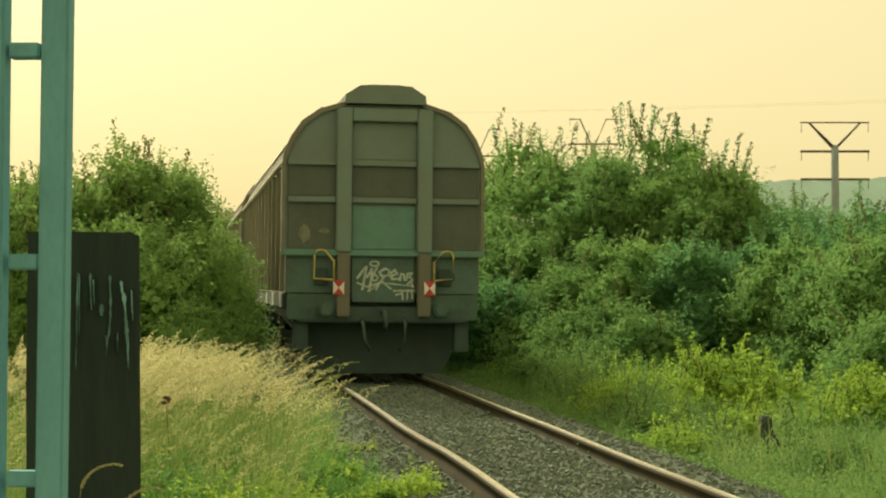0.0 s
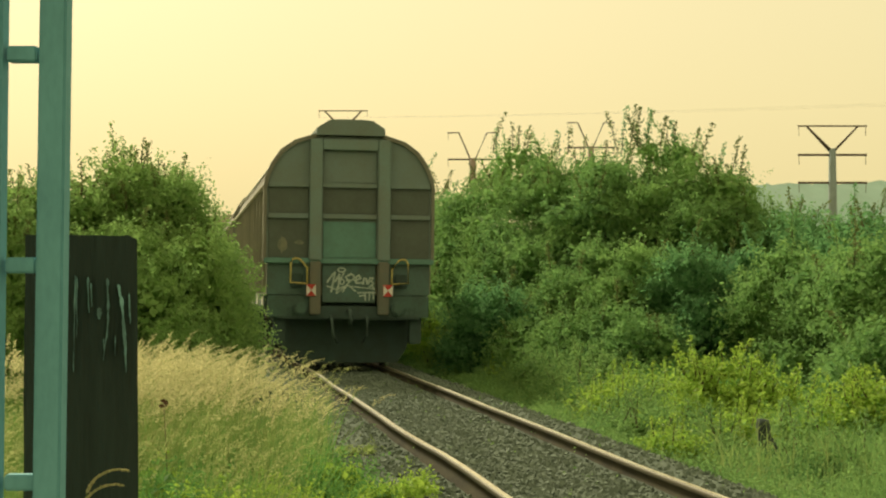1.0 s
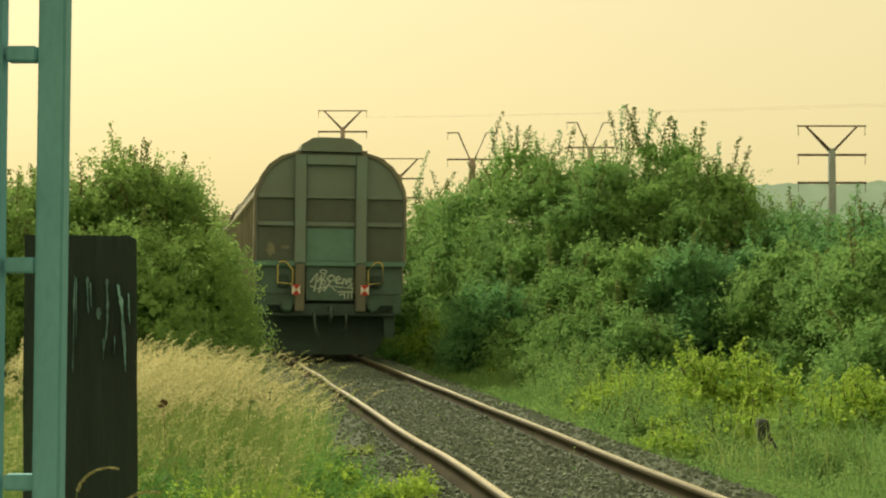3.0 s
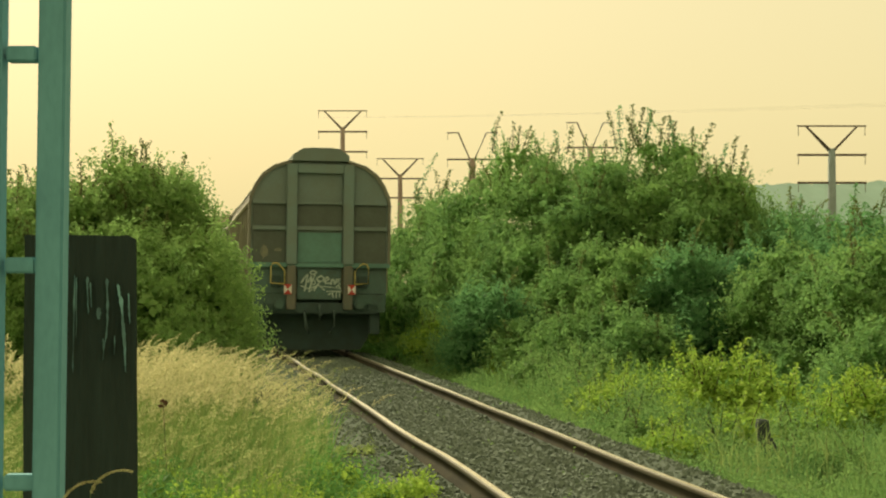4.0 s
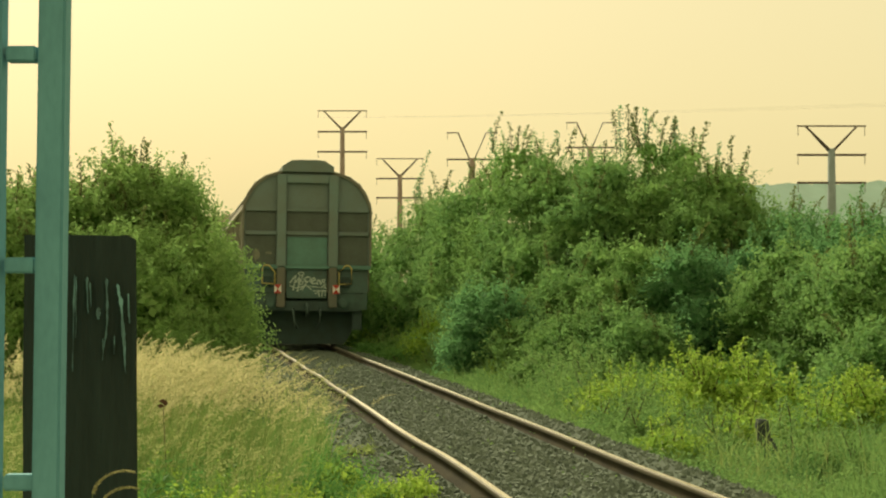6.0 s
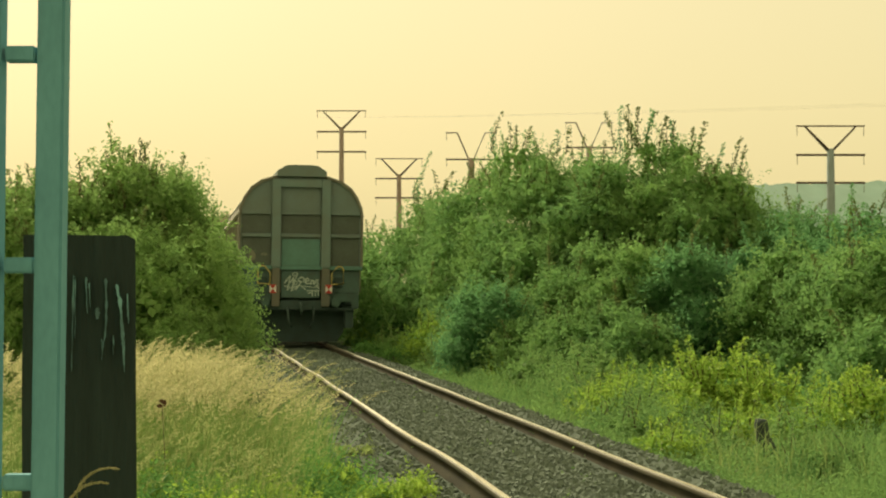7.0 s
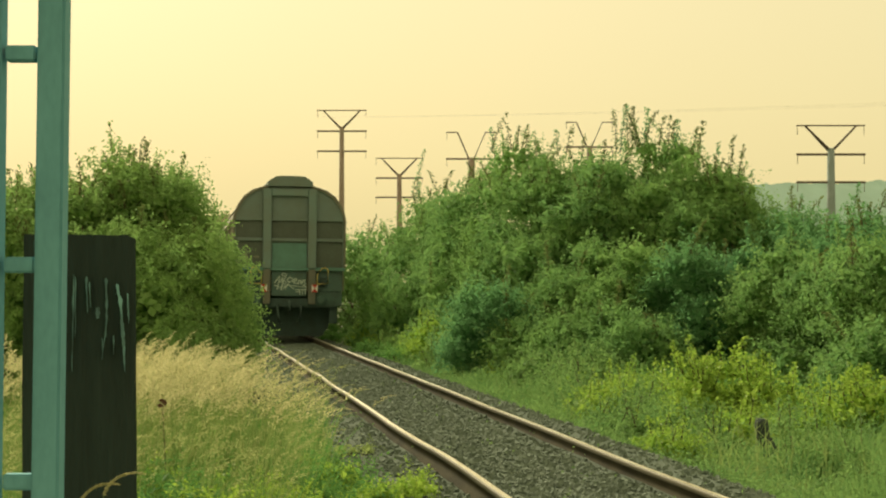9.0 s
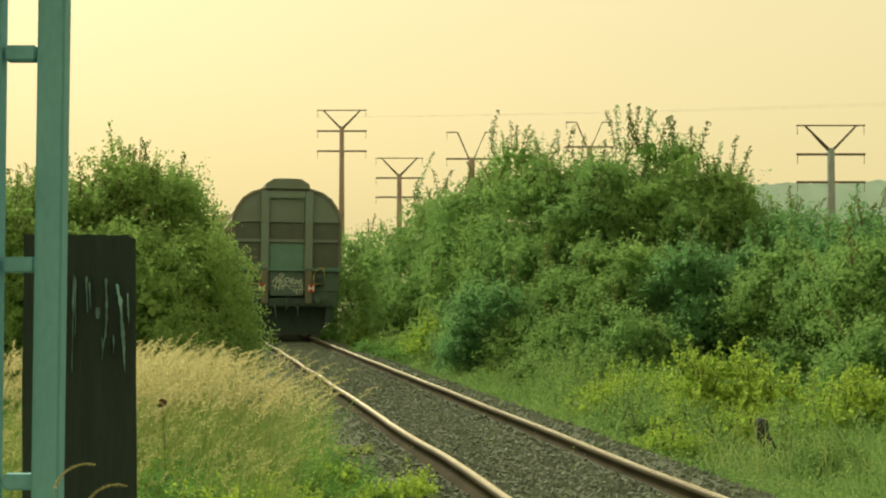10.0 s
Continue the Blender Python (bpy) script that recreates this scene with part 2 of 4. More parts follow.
def lay_ground():
    xs = [-2500, -900, -300, -120, -60, -35, -24] + [-18 + 0.35 * k for k in range(104)] + [20, 26, 36, 60, 120, 300, 900, 2500]
    ys = [-2500, -600, -120, -30, -10, -3, 0] + [2 + 0.4 * k for k in range(150)] + [66, 74, 86, 105, 140, 200, 320, 600, 1200, 2600]
    verts = [(x, y, ground_z(x, y) - (0.06 if abs(aside(x, y)) < 1.9 else 0.0)) for y in ys for x in xs]
    w = len(xs)
    faces = [(j * w + i, j * w + i + 1, (j + 1) * w + i + 1, (j + 1) * w + i) for j in range(len(ys) - 1) for i in range(w - 1)]
    me = bpy.data.meshes.new("ground")
    me.from_pydata(verts, [], faces)
    me.materials.append(M_GROUND)
    for p in me.polygons:
        p.use_smooth = True
    tagged(new("ground", me), "rough grassy earth beside a raised gravel track bed", "ground", kind="structure")


def lay_track_bed():
    """The gravel bed under the rails, with an uneven edge."""
    cols = [-2.15, -1.95, -1.7, -1.5, -1.35, -1.0, -0.5, 0.0, 0.5, 1.0, 1.35, 1.5, 1.7, 1.95, 2.15]
    bm = bmesh.new()
    rows, y = [], -20.0
    while y < 150:
        row = []
        for u in cols:
            w = 0.22 * noise.noise(Vector((y * 0.8, math.copysign(3, u), 1))) if abs(u) > 1.6 else 0.0
            p = on_track(y, u + w)
            p.z = ground_z(p.x, p.y) + (0.012 if abs(u) < 1.9 else 0.004 if abs(u) < 2.0 else -0.08)
            row.append(bm.verts.new(p))
        rows.append(row)
        y += 0.4 if y < 60 else 2.0
    for a, b in zip(rows, rows[1:]):
        for k in range(len(cols) - 1):
            bm.faces.new((a[k], a[k + 1], b[k + 1], b[k])).smooth = True
    tagged(part("track_bed", bm, M_BALLAST), "grey-green gravel bed under the rails", "track bed", kind="structure")


def lay_ballast():
    """Loose crushed stones between and beside the rails."""
    rng = np.random.default_rng(4)
    c = Cloud()
    cube = np.array([(x, y, z) for z in (-1, 1) for y in (-1, 1) for x in (-1, 1)], float)
    quads = np.array([(0, 2, 3, 1), (4, 5, 7, 6), (0, 1, 5, 4), (2, 6, 7, 3), (0, 4, 6, 2), (1, 3, 7, 5)])
    n = 30000
    y = 8.5 + 34 * rng.random(n) ** 1.7
    u = np.clip(rng.normal(0, 0.95, n), -2.1, 2.1)
    for k in range(n):
        if 0.67 < abs(u[k]) < 0.84:
            continue
        p = on_track(y[k], u[k])
        p.z = ground_z(p.x, p.y) + rng.uniform(0.004, 0.026)
        r = rng.uniform(0.010, 0.026)
        turn = np.array(Euler(rng.uniform(0, 6.28, 3)).to_matrix())
        c.add((cube * rng.uniform(0.6, 1.0, (8, 1)) * r * rng.uniform(0.6, 1.2, 3)) @ turn.T + np.array(p), quads)
    m = mat("ballast_stones", (0.18, 0.225, 0.18), 0.9, other=(0.11, 0.14, 0.11), scale=5, fine=30, amount=0.8, bump=0.5, shine=0.2)
    tagged(c.made("ballast_gravel", [m]), "grey-brown crushed stone ballast round the rails", "gravel", kind="stuff")


def lay_rail(u0, label, waver):
    """One flat-bottomed rail with a polished head, slightly out of true."""
    half = [(0.070, -0.160), (0.070, -0.148), (0.016, -0.128), (0.009, -0.10), (0.009, -0.06), (0.034, -0.040), (0.036, -0.012), (0.031, -0.003), (0.021, 0.0)]
    outline = half + [(-x, z) for x, z in reversed(half)]
    bm = bmesh.new()
    rows, y = [], -6.0
    while y < 130:
        w = waver * (0.5 * noise.noise(Vector((y * 0.28, u0, 0))) + 0.25 * noise.noise(Vector((y * 0.9, u0, 5))))
        h = waver * 0.8 * noise.noise(Vector((y * 0.33, u0, 9)))
        rows.append([bm.verts.new(on_track(y, u0 + w + x, z + h - u0 * math.tan(radians(CANT)))) for x, z in outline])
        y += 0.5 if y < 60 else 3
    k = len(half) - 1
    for a, b in zip(rows, rows[1:]):
        for i in range(len(outline)):
            f = bm.faces.new((a[i], a[(i + 1) % len(outline)], b[(i + 1) % len(outline)], b[i]))
            f.smooth = i not in (k - 1, k, k + 1)
            f.material_index = 1 if i == k else 2 if k - 3 <= i <= k + 3 else 0
    ob = part("rail", bm, [M_RAIL_SIDE, M_RAIL_TOP, M_RAIL_WORN])
    tagged(ob, label, "rail", "rails of the track", "structure")


lay_ground()
lay_track_bed()
lay_rail(-0.753, "wavy rusty steel rail with a shining polished head", 0.040)
lay_rail(0.753, "rusty steel rail with a shining polished head", 0.012)
lay_ballast()


# ---- the goods wagons ----
HALF = [(0.0, 4.22), (0.62, 4.20), (1.00, 4.08), (1.255, 3.90), (1.42, 3.66), (1.52, 3.42), (1.545, 3.25), (1.545, 1.92)]
LENGTH = 15.4


def body_outline(shrink=0.0, low=1.92):
    h = [(max(0.0, x - shrink), z - shrink) for x, z in HALF[1:-1]] + [(1.545 - shrink, low)]
    return h + [(-x, z) for x, z in reversed(h)]


def bar(bm, pts, w, y, d=0.012, index=0):
    """A flat brush stroke of width w along (x, z) points on the face at y."""
    for i, ((xa, za), (xb, zb)) in enumerate(zip(pts, pts[1:])):
        d += 0.0012 if i % 2 else -0.0007
        v = Vector((xb - xa, 0, zb - za))
        s = Vector((-v.z, 0, v.x)).normalized() * w / 2
        e = v.normalized() * w * 0.3
        a, b = Vector((xa, y, za)) - e, Vector((xb, y, zb)) + e
        q = [bm.verts.new(p) for p in (a - s, b - s, b + s, a + s)]
        r = [bm.verts.new(p.co + Vector((0, -d, 0))) for p in q]
        bm.faces.new(r)
        for k in range(4):
            bm.faces.new((q[k], q[(k + 1) % 4], r[(k + 1) % 4], r[k]))


def build_wagon():
    """A covered hopper wagon; y = 0 is the plane of its end wall, its length runs ahead along +y."""
    w = empty("hopper_wagon")
    part("body", prism(bmesh.new(), body_outline(0.085, 1.30), 0.10, LENGTH), M_SIDE, w, "dusty brown ribbed side walls")
    # end wall, set back behind its frame
    end = part("end_wall", prism(bmesh.new(), body_outline(0.045), 0.045, 0.098), M_GREEN, w, "faded green-brown steel end wall")
    # rim round the end wall
    bm = bmesh.new()
    out, inn = body_outline(0.0), body_outline(0.055)
    for k in range(len(out) - 1):
        q = [(out[k], 0.0), (out[k + 1], 0.0), (inn[k + 1], 0.0), (inn[k], 0.0)]
        f = [bm.verts.new((p[0], y, p[1])) for p, y in q]
        b = [bm.verts.new((p[0], 0.16, p[1])) for p, y in q]
        bm.faces.new(f)
        bm.faces.new(b[::-1])
        for j in range(4):
            bm.faces.new((f[j], f[(j + 1) % 4], b[(j + 1) % 4], b[j]))
    part("end_rim", bm, M_ROOF, w)
    # roof skin and the raised walkway hood along the ridge
    h = [(x, z) for x, z in HALF[1:-1]]
    top = h[::-1] + [(-x, z) for x, z in h]
    top = [(x * 0.955, z - 0.05) for x, z in top]
    skin = top + [(x * 0.985, z - 0.028) for x, z in reversed(top)]
    part("roof", prism(bmesh.new(), skin, 0.163, LENGTH), M_ROOF, w, "dusty curved steel roof")
    part("roof_hatch_hood", prism(bmesh.new(), [(-0.62, 4.17), (-0.61, 4.30), (-0.39, 4.44), (-0.2, 4.455), (0.2, 4.455), (0.39, 4.44), (0.61, 4.30), (0.62, 4.17)], -0.10, LENGTH - 0.2),
         M_GREEN, w, "grey-green raised hood along the roof ridge")
    for s in (-1, 1):
        part("eave_rail", tube(bmesh.new(), [(s * 1.545, 0.1, 3.22), (s * 1.545, LENGTH - 0.1, 3.22)], 0.035, 8), M_METAL, w, "bright metal eave rail")
        part("roof_edge_strip", tube(bmesh.new(), [(s * 1.385, 0.165, 3.63), (s * 1.385, LENGTH - 0.1, 3.63)], 0.026, 6), M_METAL, w)
        # corner posts of the sides and ribs along them
        y = 0.35
        while y < LENGTH:
            bm = bmesh.new()
            box(bm, min(s * 1.47, s * 1.54), max(s * 1.47, s * 1.54), y, y + 0.09, 1.32, 3.22, 0.008)
            part("side_rib", bm, M_SIDE, w)
            y += 1.17
        # lower side sill with its hopper flaps
        part("side_sill", box(bmesh.new(), min(s * 1.36, s * 1.5), max(s * 1.36, s * 1.5), 0.3, LENGTH - 0.3, 1.06, 1.30, 0.02), M_BLACK, w)
        y = 0.5
        while y < LENGTH - 1:
            part("side_flap", box(bmesh.new(), min(s * 1.49, s * 1.52), max(s * 1.49, s * 1.52), y, y + 0.32, 1.08, 1.30, 0.006), M_WHITE, w, "pale metal flap on the sill")
            y += 1.9
    # end posts and cross bars
    for s in (-1, 1):
        bm = bmesh.new()
        box(bm, s * 0.615 - 0.115, s * 0.615 + 0.115, -0.10, 0.05, 1.92, 4.10, 0.02)
        part("end_post", bm, M_POST_BROWN, w, "rust-streaked upright end post")
        bm = bmesh.new()
        box(bm, s * 0.615 - 0.10, s * 0.615 + 0.10, -0.12, 0.05, 0.95, 1.90, 0.02)
        part("lower_end_post", bm, mat("rusty_post_foot", (0.16, 0.15, 0.11), 0.7, other=(0.115, 0.138, 0.112), scale=3, fine=25, bump=0.2), w, "rusty brown lower post")
    part("top_beam", box(bmesh.new(), -0.498, 0.498, -0.08, 0.05, 3.90, 4.10, 0.015), M_POST_BROWN, w)
    for z, x1 in ((3.27, 1.46), (2.71, 1.46)):
        for a, b in ((-x1, -0.732), (-0.498, 0.498), (0.732, x1)):
            part("cross_rib", box(bmesh.new(), a, b, -0.035, 0.05, z - 0.045, z + 0.045, 0.012), M_GREEN, w)
    part("end_beam", box(bmesh.new(), -1.53, 1.53, -0.05, 0.05, 1.86, 1.96, 0.015), M_GREEN_CLEAN, w, "green horizontal end beam")
    part("clean_panel", box(bmesh.new(), -0.48, 0.48, 0.02, 0.05, 1.97, 2.62, 0.008), M_GREEN_CLEAN, w, "repainted blue-green panel")
    # sheet panels between the posts and ribs; the brown is darkened for recess shade
    brown = mat("shaded_brown_panel", (0.10, 0.127, 0.103), 0.7, other=(0.08, 0.095, 0.076), scale=2.2, fine=20, bump=0.12)
    for a, b in ((-1.45, -0.737), (-0.493, 0.493), (0.737, 1.45)):
        part("wall_panel", box(bmesh.new(), a, b, 0.022, 0.043, 2.762, 3.218, 0.01), brown, w, "brown sheet panel darkened as recess shade")
        if abs(a) > 0.6:
            part("wall_panel", box(bmesh.new(), a, b, 0.026, 0.043, 1.965, 2.66, 0.01), brown, w, "brown sheet panel darkened as recess shade")
        else:
            part("wall_panel", box(bmesh.new(), a, b, 0.022, 0.043, 3.322, 3.893, 0.01), M_GREEN, w)
    # two pale patches; the flat right-hand one is a painted highlight
    bm = bmesh.new()
    for cx, cz, rx, rz in ((-1.20, 2.20, 0.11, 0.16), (-0.90, 2.24, 0.10, 0.05)):
        rim = [(cx + rx * q * math.cos(a), cz + rz * q * math.sin(a)) for a, q in ((k * math.tau / 22, 0.8 + 0.5 * noise.noise(Vector((k * 0.9, cx, 2)))) for k in range(22))]
        v = [bm.verts.new((x, 0.019, z)) for x, z in rim]
        w2 = [bm.verts.new((x, 0.0235, z)) for x, z in rim]
        bm.faces.new(v)
        for k in range(22):
            bm.faces.new((v[k], v[(k + 1) % 22], w2[(k + 1) % 22], w2[k]))
    part("chalk_smudge", bm, mat("pale_smudge", (0.25, 0.245, 0.165), 0.9, other=(0.10, 0.125, 0.10), scale=7, fine=30, amount=0.6, bump=0.0), w, "pale uneven patch")
    # lower end: platform wall, panels and bumper sheet
    for s in (-1, 1):
        a, b = sorted((s * 0.71, s * 1.47))
        part("lower_panel", box(bmesh.new(), a, b, 0.05, 0.09, 1.30, 1.86, 0.008), M_GREEN_DARK, w)
        part("bumper_sheet", box(bmesh.new(), *sorted((s * 0.705, s * 1.45)), -0.02, 0.09, 0.90, 1.29, 0.015), M_GRIMY, w, "dull green bumper sheet")
        # solid black block paints the dark inside of a step opening
        box_bm = box(bmesh.new(), s * 0.94 - 0.11, s * 0.94 + 0.11, -0.005, 0.049, 1.42, 1.68, 0.02)
        part("step_opening", box_bm, M_BLACK, w)
        # yellow grab loop
        x0, x1 = s * 0.76, s * 1.06
        xm = s * 0.90
        loop = [(x0, -0.1, 1.50), (x0, -0.1, 1.78), (xm - s * 0.01, -0.1, 1.93), (xm + s * 0.05, -0.1, 1.95), (x1 - s * 0.04, -0.1, 1.935), (x1 - s * 0.005, -0.1, 1.87), (x1, -0.1, 1.52), (x0, -0.1, 1.50)]
        part("grab_rail", tube(bmesh.new(), loop, 0.018, 8), M_YELLOW, w, "yellow tubular grab rail")
        part("grab_rail_bracket", box(bmesh.new(), xm - 0.02, xm + 0.02, -0.1, 0.05, 1.485, 1.515), M_BLACK, w)
        # end marker plate: red above and below, white to the sides
        cx, cz, hw, hh = s * 0.69, 1.385, 0.085, 0.105
        plate = part("marker_plate", box(bmesh.new(), cx - hw, cx + hw, -0.145, -0.125, cz - hh, cz + hh, 0.003), M_RED, w, "red and white end marker plate")
        for q in (-1, 1):
            bm = bmesh.new()
            f = [bm.verts.new(p) for p in ((cx, -0.149, cz), (cx + q * hw * 0.97, -0.149, cz + hh * 0.97), (cx + q * hw * 0.97, -0.149, cz - hh * 0.97))]
            b = [bm.verts.new(v.co + Vector((0, 0.003, 0))) for v in f]
            bm.faces.new(f)
            for k in range(3):
                bm.faces.new((f[k], f[(k + 1) % 3], b[(k + 1) % 3], b[k]))
            part("white_wedge", bm, M_WHITE, plate, "white wedge")
        part("step_iron", box(bmesh.new(), *sorted((s * 1.12, s * 1.34)), 0.1, 0.35, 0.42, 0.92, 0.02), M_BLACK, w)
        # buffers
        bm = tube(bmesh.new(), [(s * 0.875, 0.0, 1.06), (s * 0.875, -0.10, 1.06)], 0.12, 16)
        tube(bm, [(s * 0.875, -0.09, 1.06), (s * 0.875, -0.16, 1.06)], 0.09, 16)
        part("buffer", bm, M_GRIMY, w, "grimy round buffer stub")
    part("tag_panel", box(bmesh.new(), -0.48, 0.48, 0.03, 0.09, 1.17, 1.85, 0.01), M_GREEN_DARK, w, "dark green panel")
    bm = bmesh.new()
    y = 0.03
    ring = [(0.062 * math.cos(a * 0.7), 0.055 * math.sin(a * 0.7)) for a in range(10)]
    bar(bm, [(-0.134 + x * 1.1, 1.752 + z * 0.66) for x, z in ring], 0.027, y)
    bar(bm, [(-0.126 + x * 0.7, 1.539 + z * 0.8) for x, z in ring], 0.027, y)
    bar(bm, [(-0.394, 1.532), (-0.299, 1.660), (-0.255, 1.704), (-0.281, 1.539), (-0.317, 1.359)], 0.036, y)
    bar(bm, [(-0.248, 1.543), (-0.171, 1.675), (-0.182, 1.502), (-0.218, 1.337)], 0.036, y)
    bar(bm, [(-0.094, 1.697), (-0.145, 1.594), (-0.167, 1.521)], 0.03, y)
    bar(bm, [(-0.064, 1.624), (0.031, 1.682), (0.097, 1.646), (0.075, 1.579), (-0.006, 1.565), (-0.050, 1.609)], 0.032, y)
    bar(bm, [(-0.064, 1.455), (0.017, 1.550), (-0.042, 1.572)], 0.028, y)
    bar(bm, [(0.097, 1.565), (0.215, 1.602), (0.178, 1.660), (0.119, 1.616), (0.134, 1.521), (0.237, 1.528)], 0.032, y)
    bar(bm, [(0.255, 1.499), (0.273, 1.609), (0.317, 1.594), (0.332, 1.506)], 0.032, y)
    bar(bm, [(0.354, 1.506), (0.376, 1.609), (0.446, 1.616), (0.398, 1.557), (0.457, 1.513), (0.369, 1.447)], 0.03, y)
    bar(bm, [(-0.394, 1.462), (-0.240, 1.403), (-0.006, 1.477), (0.119, 1.374)], 0.026, y)
    bar(bm, [(-0.218, 1.337), (-0.057, 1.447), (-0.108, 1.359)], 0.024, y)
    bar(bm, [(0.017, 1.462), (0.442, 1.418)], 0.02, y)
    bar(bm, [(0.428, 1.469), (0.464, 1.403)], 0.03, y)
    bar(bm, [(0.163, 1.345), (0.479, 1.352)], 0.03, y)
    bar(bm, [(0.200, 1.286), (0.273, 1.301)], 0.026, y)
    bar(bm, [(0.295, 1.330), (0.303, 1.213)], 0.026, y)
    bar(bm, [(0.376, 1.330), (0.369, 1.213)], 0.026, y)
    bar(bm, [(0.442, 1.330), (0.450, 1.227)], 0.024, y)
    part("spray_tag", bm, M_SPRAY, w, "pale sprayed scrawl")
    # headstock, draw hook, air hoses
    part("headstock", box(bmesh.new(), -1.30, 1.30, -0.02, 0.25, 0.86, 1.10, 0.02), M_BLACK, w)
    bm = tube(bmesh.new(), [(0, 0, 1.02), (0, -0.22, 1.02), (0, -0.33, 0.96), (0, -0.36, 0.84), (0, -0.30, 0.76)], 0.04, 8)
    part("draw_hook", bm, M_BLACK, w)
    for s in (-1, 1):
        bm = tube(bmesh.new(), [(s * 0.32, 0, 0.92), (s * 0.32, -0.2, 0.85), (s * 0.30, -0.26, 0.6), (s * 0.22, -0.2, 0.45)], 0.028, 8)
        part("air_hose", bm, M_BLACK, w)
    # under the floor: sole bars, hopper chutes, bogies with wheels
    part("underframe", box(bmesh.new(), -1.2, 1.2, 0.25, LENGTH - 0.25, 0.86, 1.30, 0.02), M_BLACK, w)
    for yc in (5.2, 7.7, 10.2):
        part("hopper_chute", prism(bmesh.new(), [(-1.0, 0.88), (-0.5, 0.35), (0.5, 0.35), (1.0, 0.88)], yc - 0.8, yc + 0.8), M_BLACK, w)
    for yc in (2.2, LENGTH - 2.2):
        bogie = part("bogie", box(bmesh.new(), -0.95, 0.95, yc - 0.25, yc + 0.25, 0.5, 0.80, 0.03), M_BLACK, w, "grimy black bogie")
        for s in (-1, 1):
            part("bogie_frame", box(bmesh.new(), s * 1.0 - 0.06, s * 1.0 + 0.06, yc - 1.3, yc + 1.3, 0.42, 0.68, 0.04), M_BLACK, bogie)
            for dy in (-0.9, 0.9):
                part("axle_box", box(bmesh.new(), s * 1.0 - 0.12, s * 1.0 + 0.12, yc + dy - 0.16, yc + dy + 0.16, 0.32, 0.62, 0.03), M_BLACK, bogie)
                part("brake_block", box(bmesh.new(), s * 0.75 - 0.05, s * 0.75 + 0.05, yc + dy * 1.60 - 0.04, yc + dy * 1.60 + 0.04, 0.3, 0.62, 0.01), M_BLACK, bogie)
    # plate added to fill the space down to the rails with dark shade
    part("brake_gear", prism(bmesh.new(), [(-1.27, 0.88), (-1.14, 0.30), (-0.98, 0.06), (0.98, 0.06), (1.14, 0.30), (1.27, 0.88)], 0.66, 0.80), M_BLACK, w, "black plate standing in for the shade under the wagon")
    wheels = []
    for yc in (1.3, 3.1, LENGTH - 3.1, LENGTH - 1.3):
        bm = tube(bmesh.new(), [(-0.95, 0, 0), (0.95, 0, 0)], 0.08, 12)
        for s in (-1, 1):
            tube(bm, [(s * 0.70, 0, 0), (s * 0.73, 0, 0)], 0.485, 32)
            tube(bm, [(s * 0.73, 0, 0), (s * 0.82, 0, 0)], 0.455, 32)
            for k in range(6):
                a = k * math.tau / 6
                box(bm, s * 0.83 - 0.012, s * 0.83 + 0.012, -0.02 + 0.3 * math.cos(a), 0.02 + 0.3 * math.cos(a), 0.3 * math.sin(a) - 0.02, 0.3 * math.sin(a) + 0.02)
        ws = part("wheelset", bm, mat("worn_wheel_steel", (0.09, 0.085, 0.075), 0.5, 0.6, scale=6, fine=30), w)
        ws.location = (0, yc, 0.455)
        wheels.append((ws, yc))
    return w


# seconds and distance of the last wagon's end wall ahead of the camera
TRAIN = [(0.0, 23.95), (0.25, 24.38), (0.5, 24.83), (0.7, 25.15), (0.8, 28.05), (1.0, 28.45), (1.5, 29.2), (2.0, 30.1), (2.5, 30.85),
         (3.2, 32.4), (4.0, 34.3), (4.5, 35.2), (5.0, 35.9), (5.5, 36.6), (6.2, 38.0), (7.0, 39.2), (7.5, 40.1), (8.0, 40.85), (8.5, 42.1), (9.0, 43.3), (9.5, 43.85), (10.0, 44.4)]
PITCH = LENGTH + 1.1
wagon = build_wagon()
tagged(wagon, "faded green covered hopper wagon with a curved roof on rails", "goods wagon", "wagons of the train")
wagons = [wagon] + [copy_thing(wagon, Matrix()) for k in range(2)]


def wagon_pose(y, k):
    p = on_track(y + k * PITCH * COS, -0.015)
    return pose(p.x, p.y, 0.0, 0, 0, TURN) @ pose(0, 0, 0, 0, CANT, 0)


# ---- foreground ----
def at(x, y, d):
    """A place d metres ahead, x and y in thousandths of the focal length across and down from the picture's corner."""
    return Vector(((x - 784) * d / FOCAL, d, EYE + (505 - y) * d / FOCAL))


def build_lattice_post():
    d = 3.6
    thing = empty("lattice_post")
    top_l, low_l, top_r, low_r = at(-16, -120, d), at(-24, 1250, d), at(97, -120, d), at(85, 1250, d)
    base = ground_z(low_r.x, d)
    for a, b in ((top_l, low_l), (top_r, low_r)):
        b = b + (a - b) * ((base - 0.05 - b.z) / (a.z - b.z))
        bm = bmesh.new()
        box(bm, -0.031, 0.031, -0.031, 0.031, 0, (a - b).length, 0.005)
        ob = part("upright", bm, M_GALV, thing)
        ob.matrix_world = Matrix.Translation(b) @ (a - b).to_track_quat("Z", "Y").to_matrix().to_4x4()
    for y in (-280, 96, 470, 852, 1235):
        a, b = at(-16, y, d), at(66, y, d)
        if b.z > base:
            part("rung", box(bmesh.new(), a.x + 0.036, b.x, d - 0.02, d + 0.02, a.z - 0.018, a.z + 0.018, 0.004), M_GALV, thing)
    tagged(thing, "pale grey painted steel lattice post with cross rungs", "post")


